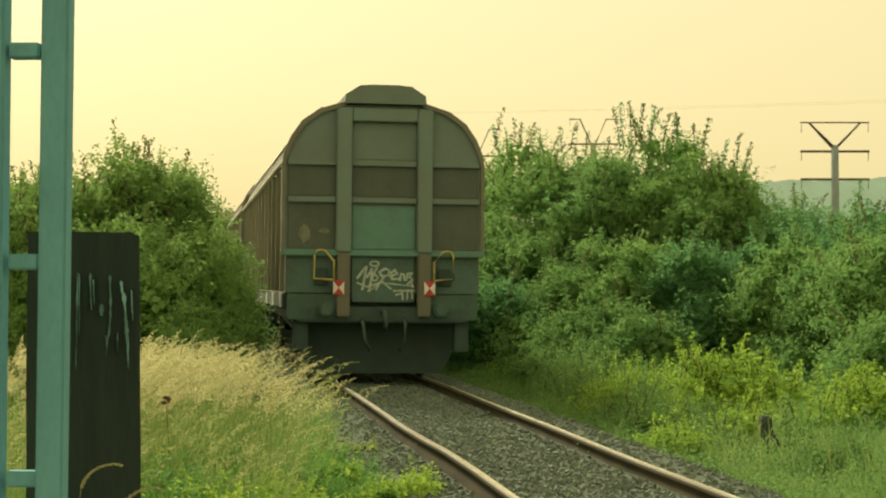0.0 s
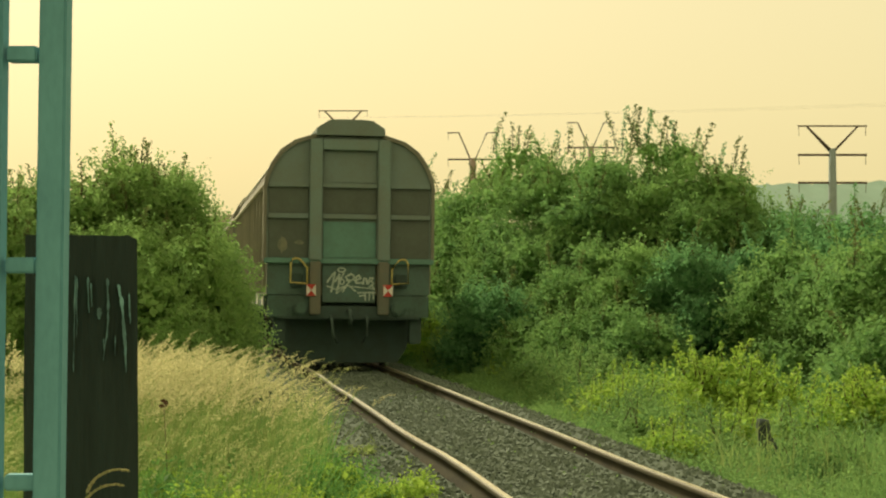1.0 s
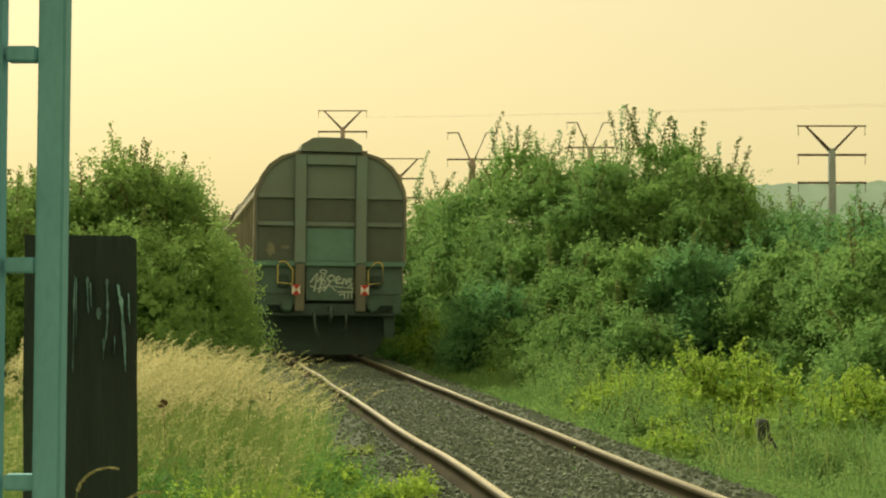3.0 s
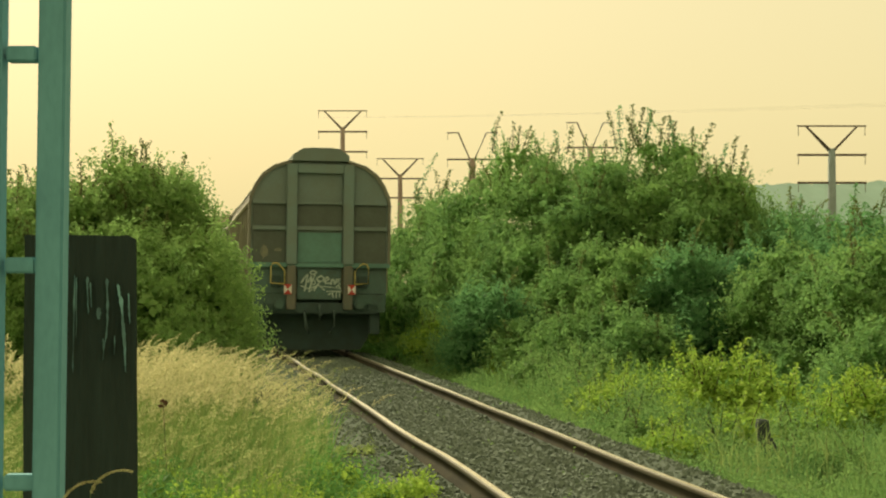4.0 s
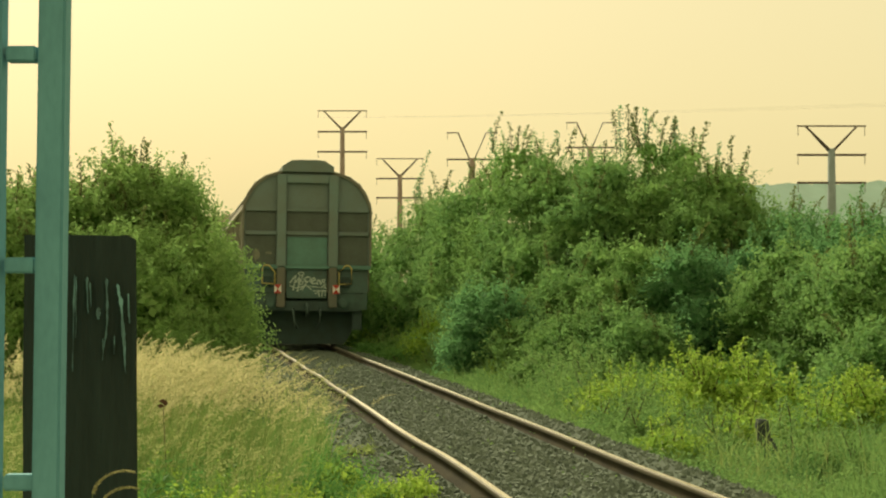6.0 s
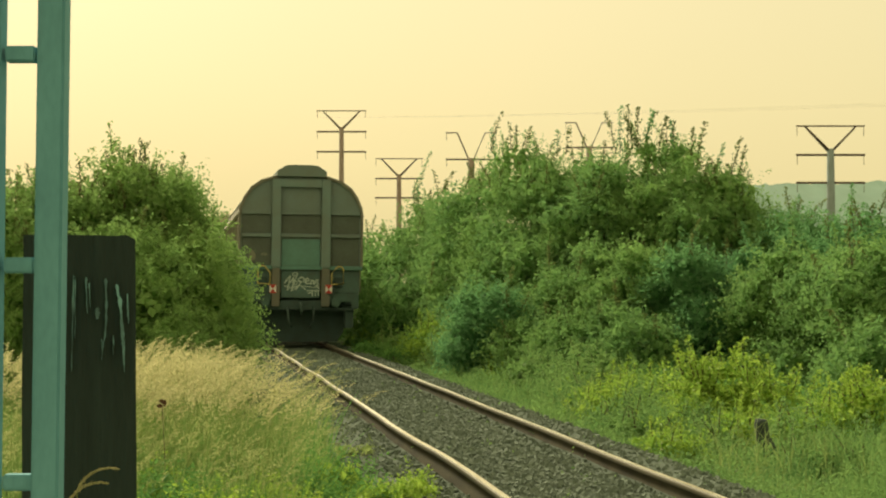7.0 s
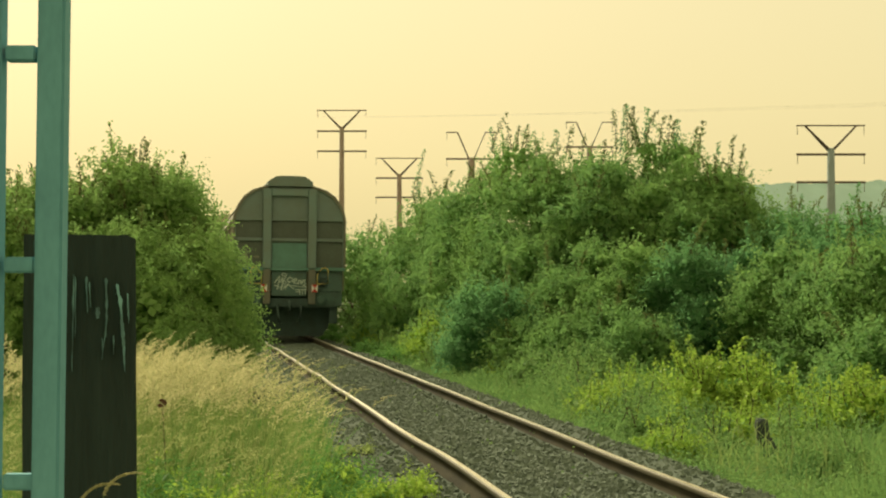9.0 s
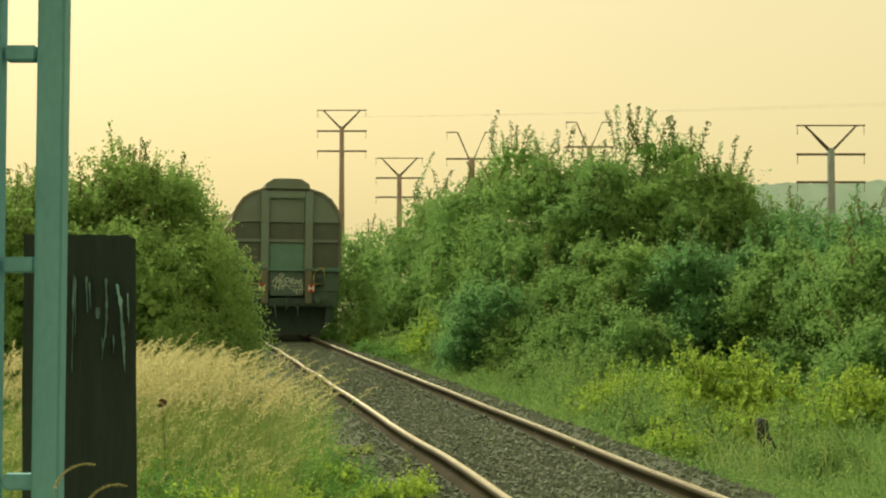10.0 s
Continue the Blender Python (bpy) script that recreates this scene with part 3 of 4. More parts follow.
def build_sleeper_post():
    """An old tarred sleeper set upright, its broad face square to the path, with dried paint runs."""
    d = 3.95
    rng = random.Random(5)
    left, right = at(43, 505, d), at(238, 505, d)
    across = Vector((1.0, 0.215, 0.0)).normalized()
    deep = Vector((-across.y, across.x, 0.0))
    wide = (right - left).length
    zt, zb = at(0, 416, d).z, ground_z(left.x, d) - 0.1
    left.z = 0.0
    thing = empty("sleeper_post")

    def spot(u, z, out=0.0):
        return left + across * (wide * u) - deep * out + Vector((0, 0, z))
    bm = bmesh.new()
    # timber with a slightly uneven outline, split top and a foot a little wider than the head
    bmesh.ops.create_grid(bm, x_segments=12, y_segments=40, size=0.5)
    for v in bm.verts:
        u, h = v.co.x + 0.5, v.co.y + 0.5
        edge = 0.010 * noise.noise(Vector((round(u) * 7.0, h * 9, 1))) if u < 0.01 or u > 0.99 else 0.0
        z = zb + (zt - zb) * h + (0.004 * noise.noise(Vector((u * 9, 0, 2))) - 0.010 * max(0.0, u - 0.93) / 0.07 if h > 0.99 else 0)
        v.co = spot(u + edge + 0.085 * (1 - h) * (u - 0.15), z, 0.007 * noise.noise(Vector((u * 11, h * 3, 4))))
    geo = bmesh.ops.extrude_face_region(bm, geom=bm.faces[:])
    for v in geo["geom"]:
        if isinstance(v, bmesh.types.BMVert):
            v.co += deep * 0.15
    part("timber", bm, M_TAR, thing)
    # paint runs: place across the face, top and length in the height's share, width, slant
    runs = [(0.446, 0.9534, 0.1135, 0.0035, -0.010), (0.462, 0.9515, 0.0722, 0.0025, 0.000), (0.559, 0.9515, 0.0433, 0.0040, 0.012), (0.585, 0.9449, 0.0295, 0.0030, 0.010), (0.662, 0.9154, 0.0138, 0.0100, 0.000), (0.733, 0.9495, 0.0440, 0.0042, 0.010), (0.744, 0.9285, 0.0492, 0.0045, -0.010), (0.749, 0.9055, 0.0407, 0.0035, -0.040), (0.703, 0.8793, 0.0262, 0.0030, 0.000), (0.831, 0.9429, 0.0374, 0.0060, 0.050), (0.862, 0.9285, 0.0623, 0.0070, 0.030), (0.882, 0.8990, 0.0525, 0.0065, 0.020), (0.897, 0.8793, 0.0407, 0.0045, 0.010), (0.928, 0.9318, 0.0361, 0.0040, 0.012), (0.805, 0.8826, 0.0230, 0.0025, 0.000)]
    tall = zt - zb
    for k, (u, top, run, w, slant) in enumerate(runs):
        bm = bmesh.new()
        n = 14
        front, back = [], []
        for i in range(n + 1):
            f = i / n
            q = w * (0.35 + 0.65 * abs(noise.noise(Vector((k * 3.1, f * 5, 0)))) * 1.6) * (1 - f * 0.6) * (0.3 if i in (0, n) else 1.0)
            c = u + slant * f + 0.006 * noise.noise(Vector((k * 1.7, f * 4, 3)))
            z = zb + tall * (top - run * f)
            front.append([bm.verts.new(spot(c, z, 0.0105 + 0.0001 * k) + across * (q * s)) for s in (-1, 1)])
            back.append([bm.verts.new(spot(c, z, 0.002) + across * (q * s)) for s in (-1, 1)])
        for i in range(n):
            bm.faces.new((front[i][0], front[i][1], front[i + 1][1], front[i + 1][0]))
            bm.faces.new((front[i][0], front[i + 1][0], back[i + 1][0], back[i][0]))
            bm.faces.new((front[i][1], back[i][1], back[i + 1][1], front[i + 1][1]))
        part("paint_run", bm, M_DRIP, thing, "pale blue-green dried paint run")
    tagged(thing, "upright black creosoted timber sleeper with pale paint runs", "post")


build_lattice_post()
build_sleeper_post()


# ---- plants ----
bending = []

def crown(cloud, blobs, count, size, rng, per=11):
    """Leafy sprays over a lumpy crown: blobs are (x, y, z, rx, ry, rz). Sprays deep inside other lumps are left out."""
    blobs = np.array(blobs, float)
    area = blobs[:, 3] * blobs[:, 5]
    want = count // per
    n = want * 3
    pick = rng.choice(len(blobs), n, p=area / area.sum())
    d = rng.normal(size=(n, 3))
    d /= np.linalg.norm(d, axis=1, keepdims=True)
    wave = np.sin(d @ np.array([[5.1, 9.7, 2.2], [3.3, -7.9, 6.1], [7.7, 1.9, -8.3]]) + pick[:, None] * np.array([1.7, 2.9, 4.3]))
    r = 0.94 + 0.09 * wave.sum(1) - np.abs(rng.normal(0, 0.22, n))
    p = blobs[pick, :3] + d * blobs[pick, 3:] * r[:, None]
    keep = p[:, 2] > 0.02
    for k, b in enumerate(blobs):
        keep &= ~(((((p - b[:3]) / b[3:]) ** 2).sum(1) < 0.5) & (pick != k))
    p, d = p[keep][:want], d[keep][:want]
    # each spray is a short twig line with leaves to both sides
    n = len(p)
    way = d * 0.8 + rng.normal(size=(n, 3)) * 0.45 + np.array([0, 0, 0.45])
    way /= np.linalg.norm(way, axis=1, keepdims=True)
    reach = size * rng.uniform(2.0, 6.0, (n, 1, 1)) * (1 + 0.8 * (rng.random((n, 1, 1)) < 0.12))
    u = np.linspace(0, 1, per)[None, :, None]
    q = p[:, None] + way[:, None] * reach * u + rng.normal(size=(n, per, 3)) * size * (0.75 - 0.4 * u)
    q[:, :, 2] -= (reach * u * u)[:, :, 0] * 0.25
    q = q.reshape(-1, 3)
    q[:, 2] = np.maximum(q[:, 2], 0.01)
    nrm = np.repeat(d, per, 0) * 0.45 + rng.normal(size=q.shape) * 0.8 + np.array([0, 0, 0.45])
    cloud.leaves(q, nrm, rng.uniform(0.6, 1.25, len(q)) * size, rng)
    # inner leaves close the crown
    m = count // 7
    pick = rng.choice(len(blobs), m, p=area / area.sum())
    d = rng.normal(size=(m, 3))
    d /= np.linalg.norm(d, axis=1, keepdims=True)
    p = blobs[pick, :3] + d * blobs[pick, 3:] * rng.uniform(0.45, 0.75, (m, 1))
    p[:, 2] = np.maximum(p[:, 2], 0.05)
    cloud.leaves(p, d + rng.normal(size=(m, 3)) * 0.4, size * 2.6, rng, slim=0.8)


def shoot(root, way, length, size, rng, material, parent, gap=0.035):
    """A leafy shoot standing out of a crown, a part that bends from its own foot."""
    cloud = Cloud()
    way = np.array(way, float)
    way /= np.linalg.norm(way)
    bend = np.array([rng.normal(0, 0.12), rng.normal(0, 0.12), -0.05]) * length
    n = max(4, int(length / gap))
    u = np.linspace(0, 1, n)[:, None]
    p = way * length * u + bend * u * u
    side = np.cross(way, rng.normal(size=3))
    side /= np.linalg.norm(side)
    other = np.cross(way, side)
    ring = [p + 0.010 * (1.1 - u) * (side * math.cos(a) + other * math.sin(a)) for a in (0.0, 2.1, 4.2)]
    cloud.add(np.stack(ring, 1), [(3 * k + i, 3 * k + (i + 1) % 3, 3 * k + 3 + (i + 1) % 3, 3 * k + 3 + i) for k in range(n - 1) for i in range(3)], 1)
    for rep in range(4):
        off = rng.normal(size=(n, 3))
        off /= np.linalg.norm(off, axis=1, keepdims=True)
        reach = size * (0.35 + 0.42 * rep) * (1.15 - 0.75 * u)
        cloud.leaves(p + off * reach, off + rng.normal(size=(n, 3)) * 0.5, size * rng.uniform(0.6, 1.1, n), rng, 0)
    ob = cloud.made("shoot", [material, M_TWIG], parent)
    ob.location = root
    return ob


def build_bush(name, blobs, leaves, size, shoots, seed, leaf_material, label, category="bush", shoot_len=(0.3, 0.8)):
    """A bush of trunk, crown and shoots, with its foot at the origin."""
    rng = np.random.default_rng(seed)
    thing = empty(name)
    c = Cloud()
    crown(c, blobs, leaves, size, rng)
    c.made("crown", [leaf_material], thing)
    bl = np.array(blobs)
    high = bl[bl[:, 2] + bl[:, 5] > 0.7 * (bl[:, 2] + bl[:, 5]).max()]
    for k in range(shoots):
        b = high[rng.integers(len(high))]
        a, e = rng.uniform(0, math.tau), rng.uniform(0.6, 1.45)
        d = np.array([math.cos(a) * math.cos(e), math.sin(a) * math.cos(e), math.sin(e)])
        # two of three shrub shoots get the dark leaves painted as backlit
        ob = shoot(b[:3] + d * b[3:] * 0.75, d * 1.0 + np.array([0, 0, 0.75]), rng.uniform(*shoot_len), size * 1.05, rng, M_LEAF_BACKLIT if name == "shrub" and k % 3 else leaf_material, thing)
        if k < 7:
            bending.append((ob, seed + k * 1.3))
    bm = bmesh.new()
    for b in blobs[::4]:
        x, y, z = b[:3]
        tube(bm, [(x * 0.15, y * 0.15, -0.1), (x * 0.35 + 0.02, y * 0.4, z * 0.4), (x * 0.9, y * 0.9, z * 0.9)], 0.02 + 0.012 * z, 6, 0.012)
    part("trunk", bm, M_TWIG, thing)
    return tagged(thing, label, category)


def put(ob, x, y, turn=0.0, sink=0.0, k=1.0):
    ob.matrix_world = Matrix.Translation((x, y, ground_z(x, y) - sink)) @ Matrix.Rotation(radians(turn), 4, "Z") @ Matrix.Scale(k, 4)


def lumps(width, depth, height, n, seed, big=0.5):
    """Overlapping ellipsoids that fill a bush of that size, from the ground to its domed top."""
    r = random.Random(seed)
    out = []
    for k in range(n * 3):
        x = r.uniform(-0.5, 0.5) * width
        y = r.uniform(-0.5, 0.5) * depth
        q = min(1.0, (2 * x / width) ** 2 * 0.75 + (2 * y / depth) ** 2 * 0.45)
        top = height * max(0.25, 1 - q) ** 0.35
        rad = r.uniform(0.6, 1.15) * big
        z = max(rad * 0.4, (top - rad * 0.9) * (1 - 0.9 * r.random() ** 1.6))
        out.append((x, y, z, rad * 1.15, rad * 1.1, rad * 0.95))
    return out


HEDGE = "dense dark green leafy shrub beside the railway"
# the hedge on the far side of the track: direction across, height line, distance, width, leaves, shoots
BACK = [(600, 402, 58, 2.4, 4000, 8), (645, 398, 52, 2.4, 4500, 8), (700, 392, 46, 2.2, 5500, 9), (748, 352, 43.5, 2.2, 6500, 12), (800, 318, 40.5, 2.2, 7000, 14), (855, 264, 38, 2.1, 8000, 18),
        (925, 246, 36, 2.2, 9000, 12), (962, 242, 35.2, 1.6, 5000, 8), (1003, 236, 34.5, 2.0, 9500, 12), (1062, 240, 33.5, 2.1, 10000, 14), (1122, 203, 33, 1.9, 10000, 24), (1182, 228, 33, 2.0, 10000, 16),
        (1245, 248, 32, 2.0, 9000, 14), (1303, 290, 31.5, 1.8, 8000, 12), (1350, 338, 31, 1.9, 7000, 8), (1425, 366, 29.5, 2.2, 8000, 8), (1500, 366, 28, 2.2, 8000, 8), (1575, 356, 27, 2.2, 7000, 8), (1660, 345, 27, 2.4, 4000, 6)]
FRONT = [(672, 520, 44, 1.4, 2500, 3), (735, 470, 41, 1.6, 3500, 4), (800, 455, 36.5, 1.5, 4500, 4), (862, 492, 30.5, 1.2, 5500, 5), (935, 425, 32, 1.9, 8000, 4), (905, 375, 34, 1.7, 6000, 3), (965, 335, 34.5, 1.7, 6000, 3), (1060, 320, 33, 1.8, 6000, 2), (1150, 310, 32, 1.8, 6000, 2), (1240, 330, 31, 1.7, 6000, 2), (1030, 410, 30.5, 1.9, 9000, 4), (1120, 400, 29.5, 1.9, 9000, 4),
         (1215, 420, 28.5, 1.8, 9000, 4), (1310, 410, 28, 1.9, 9000, 4), (1400, 425, 26.5, 1.8, 8000, 4), (1490, 420, 24.5, 1.7, 8000, 5), (1570, 420, 22, 1.6, 6000, 5),
         (950, 560, 29.5, 1.1, 3500, 3), (1010, 545, 28.8, 1.2, 4000, 3), (1070, 535, 28, 1.3, 4500, 3), (1130, 540, 27.2, 1.2, 4500, 3), (1560, 560, 20.5, 0.9, 3500, 4)]
for k, (px, py, d, w, leaves, sh) in enumerate(BACK + FRONT):
    x = (px - 784) * d / FOCAL
    h = EYE + (505 - py) * d / FOCAL - ground_z(x, d)
    # 862, 1215 and 1310 take the darker leaves as painted shade of hollows
    b = build_bush("shrub", lumps(w, w, h, 15 if k < len(BACK) else 9, 20 + k, 0.5 if k < len(BACK) else 0.36), int(leaves * 1.9), 0.066, sh, 40 + k, M_LEAF_SHADED if px in (862, 1215, 1310, 1425, 1500, 1575) else M_LEAF, HEDGE, shoot_len=(0.3, 0.75))
    put(b, x, d)
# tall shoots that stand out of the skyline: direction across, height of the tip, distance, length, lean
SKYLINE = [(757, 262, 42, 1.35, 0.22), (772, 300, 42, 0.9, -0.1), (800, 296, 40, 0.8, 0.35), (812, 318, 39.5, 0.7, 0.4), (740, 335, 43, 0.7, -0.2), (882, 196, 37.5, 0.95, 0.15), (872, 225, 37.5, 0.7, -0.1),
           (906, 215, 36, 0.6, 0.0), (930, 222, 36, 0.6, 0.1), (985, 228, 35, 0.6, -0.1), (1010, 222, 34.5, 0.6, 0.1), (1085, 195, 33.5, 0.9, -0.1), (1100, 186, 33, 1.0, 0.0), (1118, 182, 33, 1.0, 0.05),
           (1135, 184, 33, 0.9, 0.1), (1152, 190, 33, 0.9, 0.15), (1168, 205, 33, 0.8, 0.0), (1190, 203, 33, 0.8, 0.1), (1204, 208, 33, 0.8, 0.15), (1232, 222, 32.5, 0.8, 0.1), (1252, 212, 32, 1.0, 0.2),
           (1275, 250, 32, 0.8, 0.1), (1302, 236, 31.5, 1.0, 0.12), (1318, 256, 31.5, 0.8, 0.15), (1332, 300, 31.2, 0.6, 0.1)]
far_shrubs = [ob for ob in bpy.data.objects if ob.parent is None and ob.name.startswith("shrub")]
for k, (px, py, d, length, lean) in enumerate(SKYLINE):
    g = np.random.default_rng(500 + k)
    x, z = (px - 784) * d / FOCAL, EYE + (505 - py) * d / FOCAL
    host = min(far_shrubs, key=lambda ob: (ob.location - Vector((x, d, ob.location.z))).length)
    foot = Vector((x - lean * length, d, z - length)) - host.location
    # dark leaf colours paint these shoots as backlit silhouettes
    ob = shoot(foot, (lean, 0, 1), length, 0.085, g, M_LEAF_BACKLIT if k % 3 else M_LEAF_SHADED, host, 0.05)
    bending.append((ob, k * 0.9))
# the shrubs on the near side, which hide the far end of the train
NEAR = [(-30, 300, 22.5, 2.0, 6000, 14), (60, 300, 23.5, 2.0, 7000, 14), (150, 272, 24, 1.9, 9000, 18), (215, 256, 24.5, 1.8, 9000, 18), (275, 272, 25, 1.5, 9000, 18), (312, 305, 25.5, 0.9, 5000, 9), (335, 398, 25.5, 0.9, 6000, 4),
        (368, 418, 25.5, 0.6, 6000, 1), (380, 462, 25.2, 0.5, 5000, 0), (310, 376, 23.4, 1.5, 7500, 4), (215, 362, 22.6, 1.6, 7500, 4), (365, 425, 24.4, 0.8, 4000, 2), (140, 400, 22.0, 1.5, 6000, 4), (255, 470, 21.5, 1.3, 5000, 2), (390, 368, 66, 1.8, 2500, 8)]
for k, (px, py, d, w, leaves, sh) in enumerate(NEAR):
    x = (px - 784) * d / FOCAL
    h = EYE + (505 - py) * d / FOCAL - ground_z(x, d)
    b = build_bush("shrub", lumps(w, w, h, 13, 70 + k, 0.42), int(leaves * 2.4), 0.062, int(sh * 1.5), 90 + k, M_LEAF_SUNNY_OLIVE, "dense leafy shrub in sun-brightened olive green beside the railway", shoot_len=(0.25, 0.6))
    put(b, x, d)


# ---- grass ----
def tussock(seed, stems, height, spread, straw=0.75):
    """A tuft of tall grass with stalks, seed heads and green blades; it leans with the wind."""
    rng = np.random.default_rng(seed)
    thing = empty("grass_tussock")
    for dry, n in ((True, int(stems * straw)), (False, int(stems * (3.2 - straw)))):
        c, e = Cloud(), Cloud()
        a, r = rng.uniform(0, math.tau, n), spread * np.sqrt(rng.random(n))
        root = np.stack([np.cos(a) * r, np.sin(a) * r, np.full(n, -0.05)], 1)
        h = height * (rng.uniform(0.5, 1.14, n) if dry else rng.uniform(0.3, 0.85, n))
        lean = rng.normal(0, 0.13, (n, 2)) * h[:, None] + np.array([0.06, 0.0]) * h[:, None]
        tip = root + np.stack([lean[:, 0], lean[:, 1], h], 1)
        sag = np.stack([lean[:, 0], lean[:, 1], -0.25 * h], 1) * 0.9
        c.ribbons(root, tip, sag, rng.uniform(0.004, 0.007, n) if dry else rng.uniform(0.008, 0.016, n), 4, 0)
        if not dry:
            c.i = (np.repeat(rng.random(n)[None] < straw * 0.55, 4, 0).reshape(-1)).astype(int).tolist()
            c.made("blade_tuft", [M_GRASS, M_STRAW], thing, "green and yellowing grass blades")
            continue
        c.made("stalk_tuft", [M_STRAW], thing)
        if straw < 0.4:
            continue
        # the taller stalks bear plumes; half-dry tufts have finer, more upright heads
        ripe = straw > 0.7
        tall = np.argsort(-h)[:int(n * 0.36)] if ripe else rng.permutation(n)[:int(n * 0.5)]
        tip, lean, h = tip[tall], lean[tall], h[tall]
        n = len(tip)
        bow = rng.uniform(0.1, 0.32, n) * (1.0 if ripe else 0.6)
        way = np.stack([lean[:, 0] * 1.4 + bow * h, lean[:, 1] * 1.4, h * 0.7], 1)
        way /= np.linalg.norm(way, axis=1, keepdims=True)
        long, fat, many = (0.20, 0.013, 40) if ripe else (0.15, 0.011, 22)
        for k in range(many):
            u = k / (many - 1)
            p = tip + way * (u * long - 0.05) + np.array([0.05, 0, -0.06]) * u * u + rng.normal(0, fat * (1.1 - u), (n, 3))
            nn = np.cross(way, rng.normal(size=(n, 3)))
            e.leaves(p, nn, 0.024 - 0.010 * u, rng, 0, 0.34)
        tagged(e.made("seed_plume", [M_PLUME if ripe else M_HEAD], thing, "feathery straw-coloured seed plume" if ripe else "fine olive seed head"), kind="stuff")
    return thing


KINDS = {"dry": [tussock(k, 80, 1.08 + 0.07 * k, 0.26, 0.85) for k in range(4)],
         "olive": [tussock(20 + k, 80, 0.80 + 0.09 * k, 0.28, 0.55) for k in range(4)],
         "green": [tussock(10 + k, 90, 0.60 + 0.08 * k, 0.26, 0.22) for k in range(3)]}
LOOK = {"dry": ("tall dry straw-coloured grass tuft bending in the wind", "dry grass beside the track"),
        "olive": ("half-dry olive grass tuft with fine seed heads", "half-dry grass beside the track"),
        "green": ("green grass tuft with a few dry stalks", "green grass beside the track")}
swaying = []
rng = random.Random(8)
left_over = {"dry": 64, "olive": 80, "green": 44}
made_of = {"dry": 0, "olive": 0, "green": 0}
while sum(left_over.values()):
    y, u = rng.uniform(7.5, 15.0), rng.uniform(-4.8, -1.75)
    p = on_track(y, u)
    inner = u < -2.35 - 0.14 * max(0.0, y - 12.0)
    sort = "green" if y < 9.1 else "dry" if y > 10.8 and inner and rng.random() < 0.7 else "olive"
    if p.x < -3.4 or not left_over[sort] or u > -2.3 + 0.12 * (y - 11.0):
        continue
    k = made_of[sort]
    made_of[sort], left_over[sort] = k + 1, left_over[sort] - 1
    ob = KINDS[sort][k] if k < len(KINDS[sort]) else copy_thing(KINDS[sort][k % len(KINDS[sort])], Matrix())
    tagged(ob, LOOK[sort][0], "grass", LOOK[sort][1])
    swaying.append((ob, Vector((p.x, p.y, ground_z(p.x, p.y))), rng.uniform(-45, 45), rng.uniform(0, 6.28), 2.2))


def scatter(name, n, place, height, seed, material, label, leafy=0.5, size=0.05):
    """A carpet of blades and small leaves, place() gives (x, y) at random."""
    rng = np.random.default_rng(seed)
    r = random.Random(seed)
    c = Cloud()
    pts = np.array([place(r) for k in range(n)])
    z = np.array([ground_z(x, y) for x, y in pts])
    root = np.column_stack([pts, z - 0.02])
    hmap = np.array([(0.35 + 1.25 * max(0, 0.45 + noise.noise(Vector((x * 0.8, y * 0.5, seed))))) * min(1.0, 0.3 + max(0.0, abs(aside(x, y)) - 1.8) * 0.8) for x, y in pts])
    h = height * rng.uniform(0.5, 1.1, n) * hmap
    lean = rng.normal(0, 0.25, (n, 2)) * h[:, None]
    tip = root + np.column_stack([lean, h])
    c.ribbons(root, tip, np.column_stack([lean, -0.2 * h]), rng.uniform(0.008, 0.018, n), 3, 0)
    m = int(n * leafy)
    for rep in range(4):
        u = rng.uniform(0.3, 1.0, (m, 1))
        p = root[:m] + (tip[:m] - root[:m]) * u + rng.normal(0, 0.05, (m, 3))
        p[:, 2] = np.maximum(p[:, 2], z[:m] + 0.01)
        c.leaves(p, rng.normal(size=(m, 3)) + np.array([0, 0, 0.8]), size * rng.uniform(0.6, 1.3, m), rng, 0)
    tagged(c.made(name, [material]), label, "grass", kind="stuff")


def strip(y0, y1, u0, u1, power=1.4):
    def place(r):
        p = on_track(y0 + (y1 - y0) * r.random() ** power, r.uniform(u0, u1))
        return p.x, p.y
    return place


scatter("grass_verge", 16000, strip(10, 46, 1.75, 4.6), 0.44, 1, M_WEED, "lush green weeds and grass along the ballast", 1.0, 0.040)
scatter("grass_verge", 12000, strip(12, 32, 3.6, 8.5), 0.60, 2, M_GRASS, "tall green grass below the shrubs", 0.8, 0.040)
scatter("grass_verge", 15000, strip(6.5, 24, -5.5, -2.2), 0.50, 3, M_GRASS, "bright green grass below the dry stalks", 0.8, 0.04)
scatter("grass_verge", 6000, strip(20, 60, -6.5, -2.3), 0.45, 4, M_WEED, "green weeds beside the far track", 0.4, 0.045)
scatter("dry_weeds", 2200, strip(13, 34, 2.1, 4.6), 0.42, 6, M_STRAW, "thin dry brown stalks among the weeds", 0.1, 0.03)
scatter("ballast_weeds", 260, strip(11.5, 30, -2.2, 2.0, 1.2), 0.10, 5, M_WEED, "small weeds sprouting between the ballast stones", 0.8, 0.035)


